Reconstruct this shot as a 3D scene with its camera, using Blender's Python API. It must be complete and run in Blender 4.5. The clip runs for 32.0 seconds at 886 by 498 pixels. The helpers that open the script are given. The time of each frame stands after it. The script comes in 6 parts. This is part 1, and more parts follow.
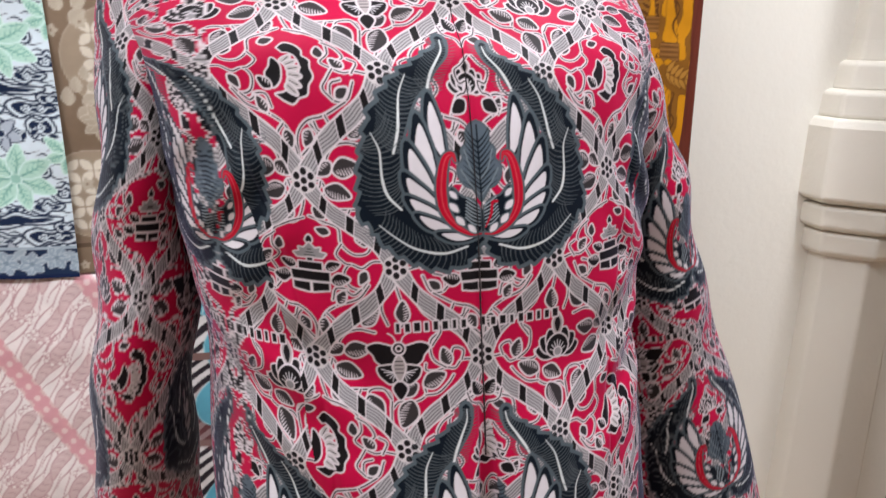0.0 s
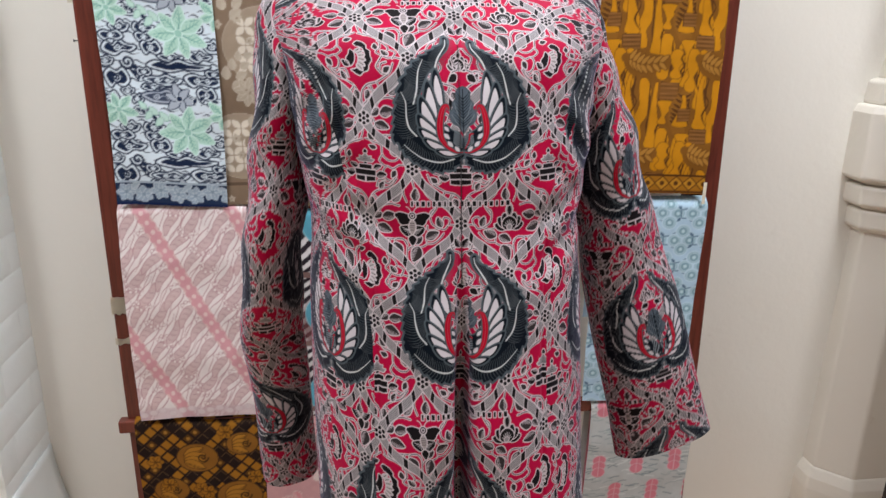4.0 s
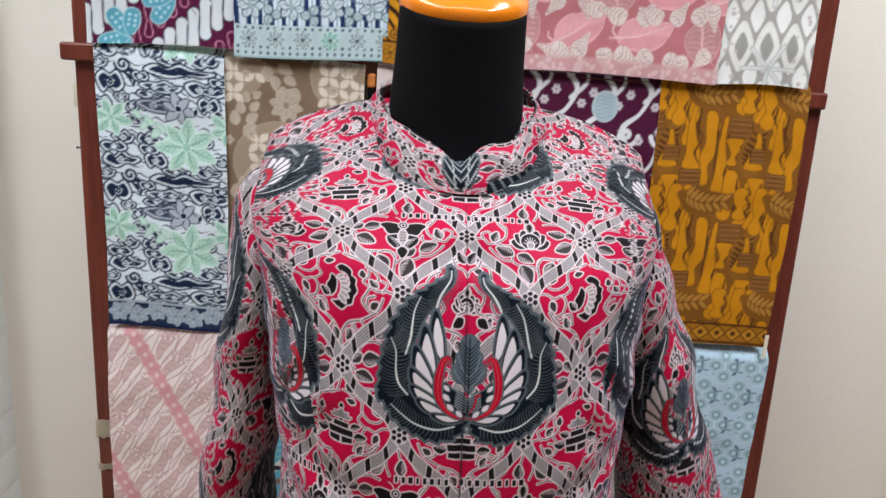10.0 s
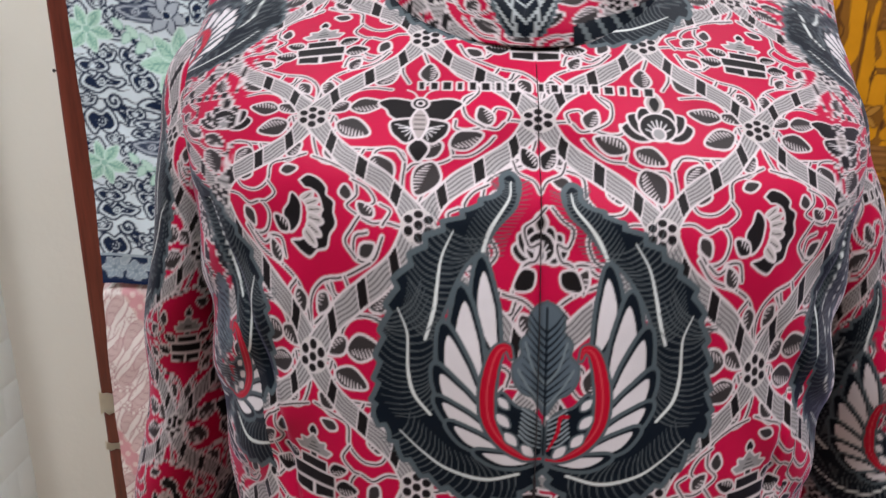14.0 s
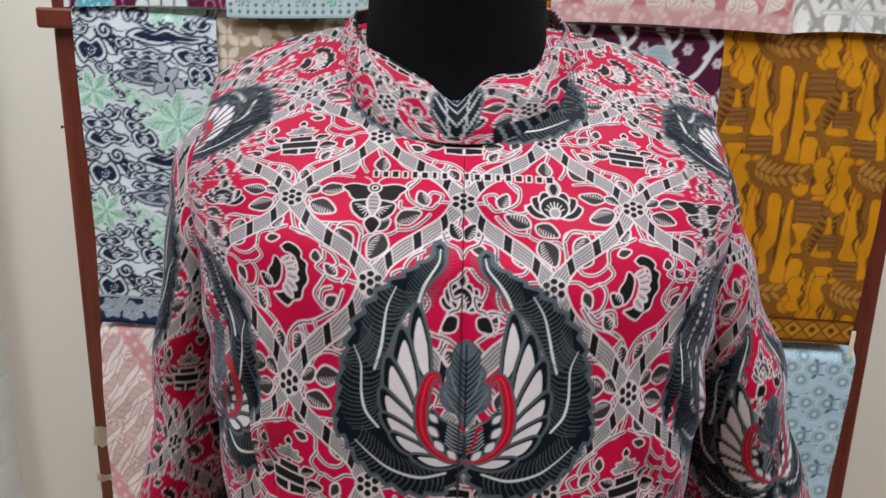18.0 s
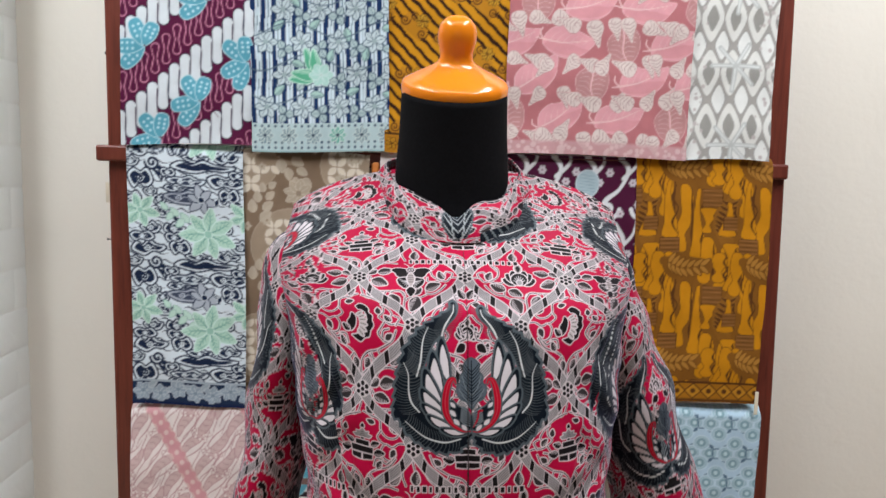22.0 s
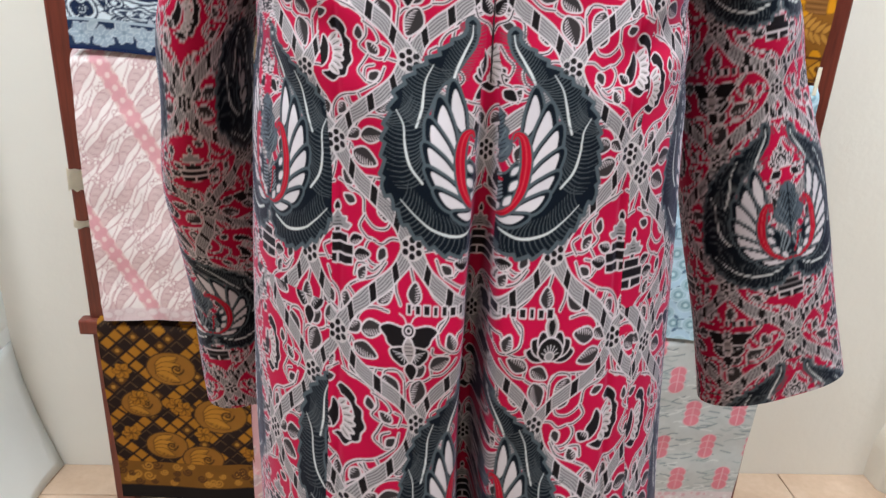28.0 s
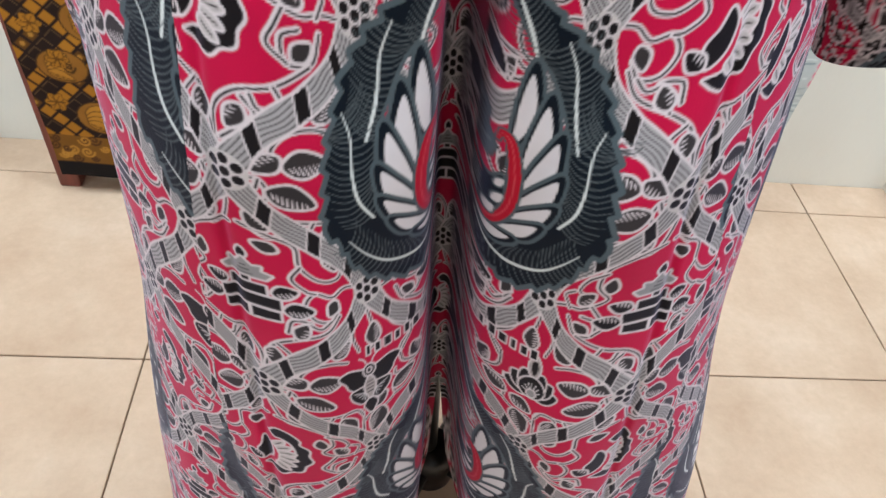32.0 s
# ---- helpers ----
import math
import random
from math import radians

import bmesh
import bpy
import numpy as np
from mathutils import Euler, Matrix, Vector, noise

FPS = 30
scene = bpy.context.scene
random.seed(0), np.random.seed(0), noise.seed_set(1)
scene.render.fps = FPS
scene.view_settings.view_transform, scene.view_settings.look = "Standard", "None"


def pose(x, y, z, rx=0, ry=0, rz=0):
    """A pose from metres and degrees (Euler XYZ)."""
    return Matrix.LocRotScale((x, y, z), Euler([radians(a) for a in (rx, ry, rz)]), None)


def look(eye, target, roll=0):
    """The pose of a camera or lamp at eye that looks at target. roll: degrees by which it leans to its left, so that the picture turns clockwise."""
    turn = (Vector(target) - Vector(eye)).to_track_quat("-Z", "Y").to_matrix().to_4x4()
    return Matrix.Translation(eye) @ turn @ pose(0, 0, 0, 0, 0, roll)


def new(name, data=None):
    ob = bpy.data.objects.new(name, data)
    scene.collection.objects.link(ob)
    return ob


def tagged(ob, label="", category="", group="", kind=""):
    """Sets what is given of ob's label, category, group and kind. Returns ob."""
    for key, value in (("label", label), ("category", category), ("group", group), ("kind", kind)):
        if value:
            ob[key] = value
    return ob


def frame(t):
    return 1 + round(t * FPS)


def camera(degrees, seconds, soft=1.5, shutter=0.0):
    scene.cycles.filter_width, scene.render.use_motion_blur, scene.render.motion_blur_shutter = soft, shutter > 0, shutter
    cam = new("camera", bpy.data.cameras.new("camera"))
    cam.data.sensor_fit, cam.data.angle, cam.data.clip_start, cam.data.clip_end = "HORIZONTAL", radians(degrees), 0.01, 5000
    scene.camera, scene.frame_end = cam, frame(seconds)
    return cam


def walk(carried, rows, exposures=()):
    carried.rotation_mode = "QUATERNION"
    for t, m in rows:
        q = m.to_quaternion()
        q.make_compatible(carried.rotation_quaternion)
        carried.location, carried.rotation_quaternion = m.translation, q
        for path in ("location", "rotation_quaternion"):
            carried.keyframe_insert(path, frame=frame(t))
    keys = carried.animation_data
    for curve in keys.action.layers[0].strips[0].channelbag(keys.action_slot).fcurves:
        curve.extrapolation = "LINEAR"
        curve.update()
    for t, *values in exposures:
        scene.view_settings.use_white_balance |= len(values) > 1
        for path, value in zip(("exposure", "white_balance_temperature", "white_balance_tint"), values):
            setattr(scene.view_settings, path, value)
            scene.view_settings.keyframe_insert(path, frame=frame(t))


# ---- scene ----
cam = camera(63.4, 32.0, 1.5)
PATH = [
    (0, (-0.1242, -0.5115, 1.2218), (0.3864, 1.1776, 0.7010), 0.90),
    (0.5, (-0.1288, -0.5318, 1.2190), (0.3744, 1.1546, 0.6826), 0.60),
    (1, (-0.1389, -0.5759, 1.2236), (0.3864, 1.1169, 0.7305), 1.60),
    (1.5, (-0.1454, -0.6293, 1.2365), (0.3680, 1.0654, 0.7388), 1.80),
    (2, (-0.1582, -0.6845, 1.2291), (0.2999, 1.0092, 0.6734), 2.10),
    (2.5, (-0.1481, -0.7259, 1.2061), (0.2171, 0.9752, 0.6072), 2.40),
    (4.5, (-0.0938, -0.8381, 1.2733), (0.1168, 0.9117, 0.7443), 1.20),
    (5, (-0.1141, -0.8593, 1.3193), (0.0948, 0.8988, 0.8179), 2.30),
    (5.5, (-0.1334, -0.8712, 1.3478), (0.0764, 0.8887, 0.8538), 3.40),
    (6, (-0.1490, -0.8823, 1.3763), (0.0635, 0.8841, 0.9034), 3.60),
    (6.5, (-0.1656, -0.8639, 1.3874), (0.1095, 0.8942, 0.9191), 3.90),
    (7, (-0.1803, -0.8538, 1.3993), (0.1647, 0.9034, 0.9770), 3.80),
    (7.5, (-0.1720, -0.8363, 1.4094), (0.1435, 0.9338, 1.0184), 3.90),
    (8, (-0.1389, -0.7848, 1.3993), (0.0432, 0.9982, 0.9835), 3.80),
    (8.5, (-0.0865, -0.7250, 1.3929), (-0.0368, 1.0580, 0.9412), 3.00),
    (9, (-0.0396, -0.6854, 1.3809), (-0.0304, 1.1012, 0.9421), 2.40),
    (9.5, (-0.0322, -0.6652, 1.3745), (-0.0018, 1.1215, 0.9329), 3.00),
    (10, (-0.0534, -0.6265, 1.3644), (0.0644, 1.1509, 0.9053), 3.90),
    (10.5, (-0.0837, -0.5768, 1.3515), (0.0929, 1.1896, 0.8648), 3.70),
    (11, (-0.0902, -0.5511, 1.3423), (0.0874, 1.2162, 0.8611), 2.90),
    (11.5, (-0.0653, -0.5042, 1.3220), (-0.0331, 1.2521, 0.7737), 1.20),
    (12, (-0.0442, -0.4637, 1.3110), (-0.0534, 1.2880, 0.7489), 1.60),
    (12.5, (-0.0442, -0.4352, 1.2990), (-0.0874, 1.3110, 0.7204), 1.60),
    (13, (-0.0377, -0.4177, 1.2898), (-0.0672, 1.3239, 0.6974), 1.50),
    (13.5, (-0.0350, -0.4085, 1.2834), (-0.0653, 1.3349, 0.6964), 1.70),
    (15.5, (-0.0230, -0.3781, 1.2797), (-0.0313, 1.3828, 0.7452), 2.00),
    (16, (-0.0184, -0.3873, 1.2880), (-0.0009, 1.3791, 0.7737), 2.20),
    (16.5, (-0.0175, -0.4076, 1.2981), (0.0018, 1.3653, 0.8059), 2.30),
    (17, (-0.0147, -0.4324, 1.3027), (0.0101, 1.3395, 0.8096), 2.00),
    (17.5, (-0.0138, -0.4618, 1.3082), (0.0055, 1.3138, 0.8234), 2.10),
    (18, (-0.0110, -0.4802, 1.3156), (-0.0156, 1.2954, 0.8344), 2.20),
    (18.5, (-0.0046, -0.4996, 1.3257), (-0.0442, 1.2779, 0.8538), 1.80),
    (19, (0.0046, -0.5180, 1.3414), (-0.0764, 1.2632, 0.8878), 1.50),
    (19.5, (0.0037, -0.5400, 1.3515), (-0.0626, 1.2457, 0.9108), 1.20),
    (20, (-0.0129, -0.5925, 1.3634), (-0.0248, 1.2043, 0.9642), 1.60),
    (20.5, (-0.0239, -0.6624, 1.3736), (0.0083, 1.1472, 1.0396), 1.70),
    (21, (-0.0506, -0.7259, 1.3837), (-0.0350, 1.0966, 1.1316), 1.90),
    (21.5, (-0.0570, -0.7470, 1.3736), (-0.0193, 1.0782, 1.1472), 1.50),
    (22, (-0.0580, -0.7305, 1.3368), (0.0478, 1.0948, 1.1279), 1.60),
    (22.5, (-0.0469, -0.6780, 1.2622), (0.0488, 1.1417, 1.0037), 1.30),
    (23, (-0.0331, -0.6495, 1.2116), (0.0230, 1.1739, 0.9724), 0.80),
    (23.5, (-0.0285, -0.6403, 1.1702), (0.0276, 1.1868, 0.9586), 0.40),
    (24, (-0.0212, -0.6449, 1.1334), (0.0506, 1.1813, 0.9209), 0.50),
    (24.5, (-0.0193, -0.6504, 1.1049), (0.0598, 1.1739, 0.8804), 0.40),
    (26.5, (-0.0432, -0.6670, 1.1215), (0.1049, 1.0948, 0.6109), 2.60),
    (27, (-0.0506, -0.6376, 1.0948), (0.1012, 1.0966, 0.4968), 3.70),
    (27.5, (-0.0506, -0.6044, 1.0690), (0.1021, 1.1086, 0.4149), 3.80),
    (28, (-0.0488, -0.5750, 1.0644), (0.0819, 1.1206, 0.3597), 3.70),
    (28.5, (-0.0304, -0.5446, 1.0506), (0.1260, 1.1049, 0.2502), 3.80),
    (29, (-0.0396, -0.5170, 1.0341), (0.1095, 1.0856, 0.1426), 5.00),
    (29.5, (-0.0423, -0.4894, 1.0203), (0.1168, 1.0838, 0.0800), 5.50),
    (30, (-0.0313, -0.4793, 1.0111), (0.1555, 1.0598, 0.0202), 5.90),
    (30.5, (-0.0313, -0.4683, 0.9899), (0.1638, 1.0065, -0.0920), 7.00),
    (31, (-0.0294, -0.4591, 0.9798), (0.1527, 0.9715, -0.1638), 7.00),
    (31.5, (-0.0340, -0.4342, 0.9485), (0.1472, 0.9255, -0.2778), 8.20),
    (32, (-0.0248, -0.4122, 0.9090), (0.1647, 0.8611, -0.4057), 8.70),
]
EXPOSURES = ((0.0, 0.08, 6400, 14), (1.0, 0.02, 6400, 14), (2.0, -0.04, 6400, 14), (5.0, -0.14, 6400, 13), (8.0, -0.16, 6400, 13), (11.0, -0.24, 6450, 13), (13.0, -0.3, 6500, 13), (16.0, -0.38, 6600, 12), (20.0, -0.34, 6500, 11), (22.0, -0.31, 6500, 12),
             (24.0, -0.08, 6500, 13), (26.5, 0.20, 6400, 10), (28.0, 0.38, 6200, 8), (29.0, 0.60, 5950, 4), (31.0, 0.58, 5900, 3), (32.0, 0.62, 5850, 3))
walk(cam, [(t, look(eye, target, roll)) for t, eye, target, roll in PATH], EXPOSURES)

# ---------------------------------------------------------------- world and light
world = bpy.data.worlds.new("room_world")
scene.world = world
world.use_nodes = True
world.node_tree.nodes["Background"].inputs[0].default_value = (0.8, 0.85, 0.9, 1)
world.node_tree.nodes["Background"].inputs[1].default_value = 0.15


def area_lamp(name, eye, target, sx, sy, watts, colour):
    data = bpy.data.lights.new(name, "AREA")
    data.shape, data.size, data.size_y, data.energy, data.color = "RECTANGLE", sx, sy, watts, colour
    ob = new(name, data)
    ob.matrix_world = look(eye, target)
    return ob


LAMPS = [
    ((-1.0, -0.35, 2.76), 0.16, 1.25, 46, (0.92, 0.97, 1.0)),
    ((0.88, -0.35, 2.76), 0.16, 1.25, 49, (0.94, 0.97, 1.0)),
    ((-0.1, -0.6, 2.76), 1.25, 0.16, 9, (0.91, 0.965, 1.0)),
]
for place, sx, sy, watts, colour in LAMPS:
    area_lamp("tube_light", place, (place[0], place[1] + 0.001, 0), sx, sy, watts, colour)
# weak cool fill lamp added behind the camera to light the fronts; no opening there
area_lamp("front_fill_lamp", (0.0, -3.36, 1.15), (0.0, 0, 1.0), 2.6, 2.1, 3.5, (0.82, 0.92, 1.0))

# ---------------------------------------------------------------- node materials


class Nodes:
    """Small helper round one node material."""

    def __init__(self, name, rough=0.6, metal=0.0):
        self.mat = bpy.data.materials.new(name)
        self.mat.use_nodes = True
        self.tree = self.mat.node_tree
        self.out = self.tree.nodes["Principled BSDF"]
        self.out.inputs["Roughness"].default_value = rough
        self.out.inputs["Metallic"].default_value = metal

    def add(self, kind, **values):
        node = self.tree.nodes.new(kind)
        for key, value in values.items():
            node.inputs[key.replace("_", " ")].default_value = value
        return node

    def link(self, a, b):
        self.tree.links.new(a, b)

    def coords(self, scale=(1, 1, 1)):
        tc = self.add("ShaderNodeTexCoord")
        mp = self.add("ShaderNodeMapping")
        mp.inputs["Scale"].default_value = scale
        self.link(tc.outputs["Object"], mp.inputs["Vector"])
        return mp.outputs["Vector"]

    def noise(self, scale, detail=4, vec=None, rough=0.55):
        n = self.add("ShaderNodeTexNoise", Scale=scale, Detail=detail, Roughness=rough)
        if vec:
            self.link(vec, n.inputs["Vector"])
        return n.outputs["Fac"]

    def ramp(self, fac, stops):
        n = self.add("ShaderNodeValToRGB")
        e = n.color_ramp.elements
        while len(e) < len(stops):
            e.new(0.5)
        for el, (p, c) in zip(e, stops):
            el.position, el.color = p, (*c, 1)
        self.link(fac, n.inputs["Fac"])
        return n.outputs["Color"]

    def mix(self, fac, a, b, mode="MIX"):
        n = self.tree.nodes.new("ShaderNodeMix")
        n.data_type, n.blend_type = "RGBA", mode
        for sock, v in ((n.inputs[0], fac), (n.inputs[6], a), (n.inputs[7], b)):
            if isinstance(v, (int, float)):
                sock.default_value = v
            elif isinstance(v, tuple):
                sock.default_value = (*v, 1)
            else:
                self.link(v, sock)
        return n.outputs[2]

    def base(self, col):
        if isinstance(col, tuple):
            self.out.inputs["Base Color"].default_value = (*col, 1)
        else:
            self.link(col, self.out.inputs["Base Color"])
        return self

    def bump(self, height, strength, distance=0.002):
        n = self.add("ShaderNodeBump", Strength=strength, Distance=distance)
        self.link(height, n.inputs["Height"])
        self.link(n.outputs["Normal"], self.out.inputs["Normal"])
        return self


def plaster(name, a, b, rough=0.55):
    m = Nodes(name, rough)
    v = m.coords()
    big = m.noise(1.6, 5, v)
    col = m.ramp(big, [(0.3, a), (0.72, b)])
    spots = m.ramp(m.noise(14, 6, v, 0.7), [(0.66, (1, 1, 1)), (0.8, (0.86, 0.84, 0.8))])
    m.base(m.mix(1.0, col, spots, "MULTIPLY"))
    m.bump(m.noise(60, 6, v), 0.25, 0.003)
    return m.mat


def wood(name, dark, light, rough=0.4):
    m = Nodes(name, rough)
    v = m.coords((14, 14, 1.2))
    g = m.noise(6, 6, v, 0.65)
    col = m.ramp(g, [(0.3, dark), (0.7, light)])
    wear = m.ramp(m.noise(9, 5, m.coords()), [(0.68, (1, 1, 1)), (0.78, (1.35, 1.2, 1.1))])
    m.base(m.mix(1.0, col, wear, "MULTIPLY"))
    m.bump(g, 0.3, 0.002)
    return m.mat


def printed_cloth(name, rough=0.6, weave=1400.0, sheen=0.15):
    """Cloth whose dye is stored as the vertex attribute 'dye'."""
    m = Nodes(name, rough)
    at = m.add("ShaderNodeAttribute")
    at.attribute_name = "dye"
    v = m.coords()
    mott = m.ramp(m.noise(38, 5, v), [(0.25, (0.9, 0.9, 0.9)), (0.75, (1.06, 1.06, 1.06))])
    m.base(m.mix(1.0, at.outputs["Color"], mott, "MULTIPLY"))
    w = m.add("ShaderNodeTexNoise", Scale=weave, Detail=2.0)
    m.link(v, w.inputs["Vector"])
    m.bump(w.outputs["Fac"], 0.12, 0.0006)
    m.out.inputs["Specular IOR Level"].default_value = 0.07
    m.out.inputs["Sheen Weight"].default_value = sheen
    m.out.inputs["Sheen Roughness"].default_value = 0.38
    m.out.inputs["Sheen Tint"].default_value = (0.50, 0.48, 0.85, 1)
    return m.mat


def plain(name, col, rough, metal=0.0, var=0.12, scale=20):
    m = Nodes(name, rough, metal)
    v = m.coords()
    lo = tuple(c * (1 - var) for c in col)
    hi = tuple(min(1, c * (1 + var)) for c in col)
    m.base(m.ramp(m.noise(scale, 5, v), [(0.3, lo), (0.7, hi)]))
    m.bump(m.noise(scale * 6, 4, v), 0.08, 0.001)
    return m.mat


WALL = plaster("cream_wall_paint", (0.80, 0.773, 0.695), (0.85, 0.828, 0.765))
# dark tone for the walls out of view, chosen to weaken bounced light
DIM_WALL = plaster("bounce_cutting_tan", (0.30, 0.25, 0.19), (0.36, 0.30, 0.24))
CEIL = plaster("white_ceiling_paint", (0.75, 0.74, 0.71), (0.8, 0.79, 0.77))
STUCCO = plaster("white_stucco_paint", (0.76, 0.71, 0.62), (0.81, 0.775, 0.70))
FOAM = plaster("white_foam_brick", (0.82, 0.87, 0.86), (0.88, 0.92, 0.91), 0.34)
RACK = wood("red_brown_rack_wood", (0.095, 0.019, 0.012), (0.20, 0.045, 0.027), 0.36)
DOORWOOD = wood("near_black_wood", (0.008, 0.006, 0.005), (0.02, 0.015, 0.012), 0.35)
BLACK_CLOTH = plain("black_jersey", (0.004, 0.004, 0.005), 0.9, 0, 0.3, 300)
BLACK_CLOTH.node_tree.nodes["Principled BSDF"].inputs["Specular IOR Level"].default_value = 0.1
BLACK_METAL = plain("black_painted_steel", (0.01, 0.01, 0.011), 0.35)
ORANGE = plain("glossy_orange_plastic", (0.85, 0.24, 0.008), 0.16, 0, 0.04, 8)
TAPE = plain("cream_masking_tape", (0.72, 0.66, 0.52), 0.6)
ZIP = plain("dark_zip_teeth", (0.02, 0.015, 0.018), 0.45)
BATIK = printed_cloth("red_batik_satin_cotton", 0.5, 1500, 0.14)
HANGING = printed_cloth("folded_batik_cotton", 0.65, 1300, 0.0)

# ---------------------------------------------------------------- mesh helpers


def mesh_of(name, verts, faces, mat=None, smooth=True):
    me = bpy.data.meshes.new(name)
    me.from_pydata(verts, [], faces)
    me.update()
    if smooth:
        me.shade_smooth()
    if mat:
        me.materials.append(mat)
    return me


def part(name, bm, mat, parent=None, label="", smooth=False):
    me = bpy.data.meshes.new(name)
    bm.normal_update()
    bm.to_mesh(me)
    bm.free()
    if smooth:
        me.shade_smooth()
    if mat:
        me.materials.append(mat)
    ob = new(name, me)
    if parent:
        ob.parent = parent
    if label:
        tagged(ob, label)
    return ob


def empty(name, at, label, category, group="", kind=""):
    ob = new(name)
    ob.location = at
    return tagged(ob, label, category, group, kind)


def box_bm(x0, x1, y0, y1, z0, z1, bevel=0.0, seg=2):
    bm = bmesh.new()
    bmesh.ops.create_cube(bm, size=1)
    for v in bm.verts:
        v.co = ((x0 + x1) / 2 + v.co.x * (x1 - x0), (y0 + y1) / 2 + v.co.y * (y1 - y0), (z0 + z1) / 2 + v.co.z * (z1 - z0))
    if bevel:
        bmesh.ops.bevel(bm, geom=bm.edges[:], offset=bevel, segments=seg, affect="EDGES", profile=0.5)
    return bm


def lathe_bm(profile, n=48, axis_at=(0, 0, 0), tilt=0.0):
    """A turned body from (radius, height) pairs, tilted forward by degrees."""
    bm = bmesh.new()
    rot = Matrix.Rotation(radians(tilt), 3, "X")
    rings = []
    for r, h in profile:
        rings.append([bm.verts.new(Vector(axis_at) + rot @ Vector((r * math.cos(a), r * math.sin(a), h)))
                      for a in (2 * math.pi * k / n for k in range(n))])
    for a, b in zip(rings, rings[1:]):
        for k in range(n):
            bm.faces.new((a[k], a[(k + 1) % n], b[(k + 1) % n], b[k]))
    bm.faces.new(list(reversed(rings[0])))
    bm.faces.new(rings[-1])
    return bm


def lerp_table(x, xs, ys):
    """Piecewise smooth table lookup, xs in rising order."""
    x = np.asarray(x, float)
    n = len(xs)
    xs, ys = np.array(xs, float), np.array(ys, float)
    d = np.diff(ys) / np.diff(xs)
    m = np.empty(n)
    m[0], m[-1] = d[0], d[-1]
    for k in range(1, n - 1):
        m[k] = 0 if d[k - 1] * d[k] <= 0 else 2 * d[k - 1] * d[k] / (d[k - 1] + d[k])
    k = np.clip(np.searchsorted(xs, x) - 1, 0, n - 2)
    h = xs[k + 1] - xs[k]
    t = np.clip((x - xs[k]) / h, -1, 2)
    return ((2 * t**3 - 3 * t**2 + 1) * ys[k] + (t**3 - 2 * t**2 + t) * h * m[k]
            + (-2 * t**3 + 3 * t**2) * ys[k + 1] + (t**3 - t**2) * h * m[k + 1])


def grid_mesh(name, co, colours, mat, parent=None, label=""):
    """A smooth sheet from an array of places (rows, columns, 3), dyed with colours of the same shape."""
    nr, nc = co.shape[:2]
    me = bpy.data.meshes.new(name)
    idx = np.arange(nr * nc, dtype=np.int32).reshape(nr, nc)
    quads = np.stack([idx[:-1, :-1], idx[:-1, 1:], idx[1:, 1:], idx[1:, :-1]], -1).reshape(-1, 4)
    nf = len(quads)
    me.vertices.add(nr * nc)
    me.vertices.foreach_set("co", co.reshape(-1).astype(np.float32))
    me.loops.add(nf * 4)
    me.loops.foreach_set("vertex_index", quads.reshape(-1))
    me.polygons.add(nf)
    me.polygons.foreach_set("loop_start", np.arange(nf, dtype=np.int32) * 4)
    me.update(calc_edges=True)
    me.shade_smooth()
    at = me.attributes.new("dye", "FLOAT_COLOR", "POINT")
    rgba = np.ones((nr * nc, 4), np.float32)
    rgba[:, :3] = colours.reshape(-1, 3)
    at.data.foreach_set("color", rgba.reshape(-1))
    me.materials.append(mat)
    ob = new(name, me)
    if parent:
        ob.parent = parent
    if label:
        tagged(ob, label)
    return ob
GROUT = plain("dark_tile_grout", (0.36, 0.27, 0.20), 0.85)


def tile_material():
    m = Nodes("beige_glazed_tile", 0.28)
    m.out.inputs["Specular IOR Level"].default_value = 0.35
    v = m.coords()
    info = m.add("ShaderNodeObjectInfo")
    off = m.add("ShaderNodeVectorMath")
    off.operation = "ADD"
    m.link(v, off.inputs[0])
    comb = m.add("ShaderNodeCombineXYZ")
    mul = m.add("ShaderNodeMath")
    mul.operation = "MULTIPLY"
    mul.inputs[1].default_value = 37.0
    m.link(info.outputs["Random"], mul.inputs[0])
    m.link(mul.outputs[0], comb.inputs[0])
    m.link(mul.outputs[0], comb.inputs[1])
    m.link(comb.outputs[0], off.inputs[1])
    p = off.outputs[0]
    big = m.ramp(m.noise(7, 5, p, 0.6), [(0.32, (0.50, 0.35, 0.245)), (0.55, (0.58, 0.425, 0.31)), (0.75, (0.65, 0.50, 0.385))])
    fine = m.ramp(m.noise(70, 6, p, 0.7), [(0.3, (0.93, 0.92, 0.9)), (0.7, (1.03, 1.03, 1.02))])
    m.base(m.mix(1.0, big, fine, "MULTIPLY"))
    m.bump(m.noise(18, 3, p), 0.04, 0.002)
    return m.mat


TILE = tile_material()

# ---------------------------------------------------------------- drawing of printed patterns
RED, INK, WHITE, GREY = (0.43, 0.004, 0.044), (0.009, 0.007, 0.0075), (0.60, 0.525, 0.55), (0.25, 0.238, 0.246)
NAVY, STEEL, PALE = (0.004, 0.007, 0.012), (0.075, 0.095, 0.108), (0.62, 0.575, 0.605)


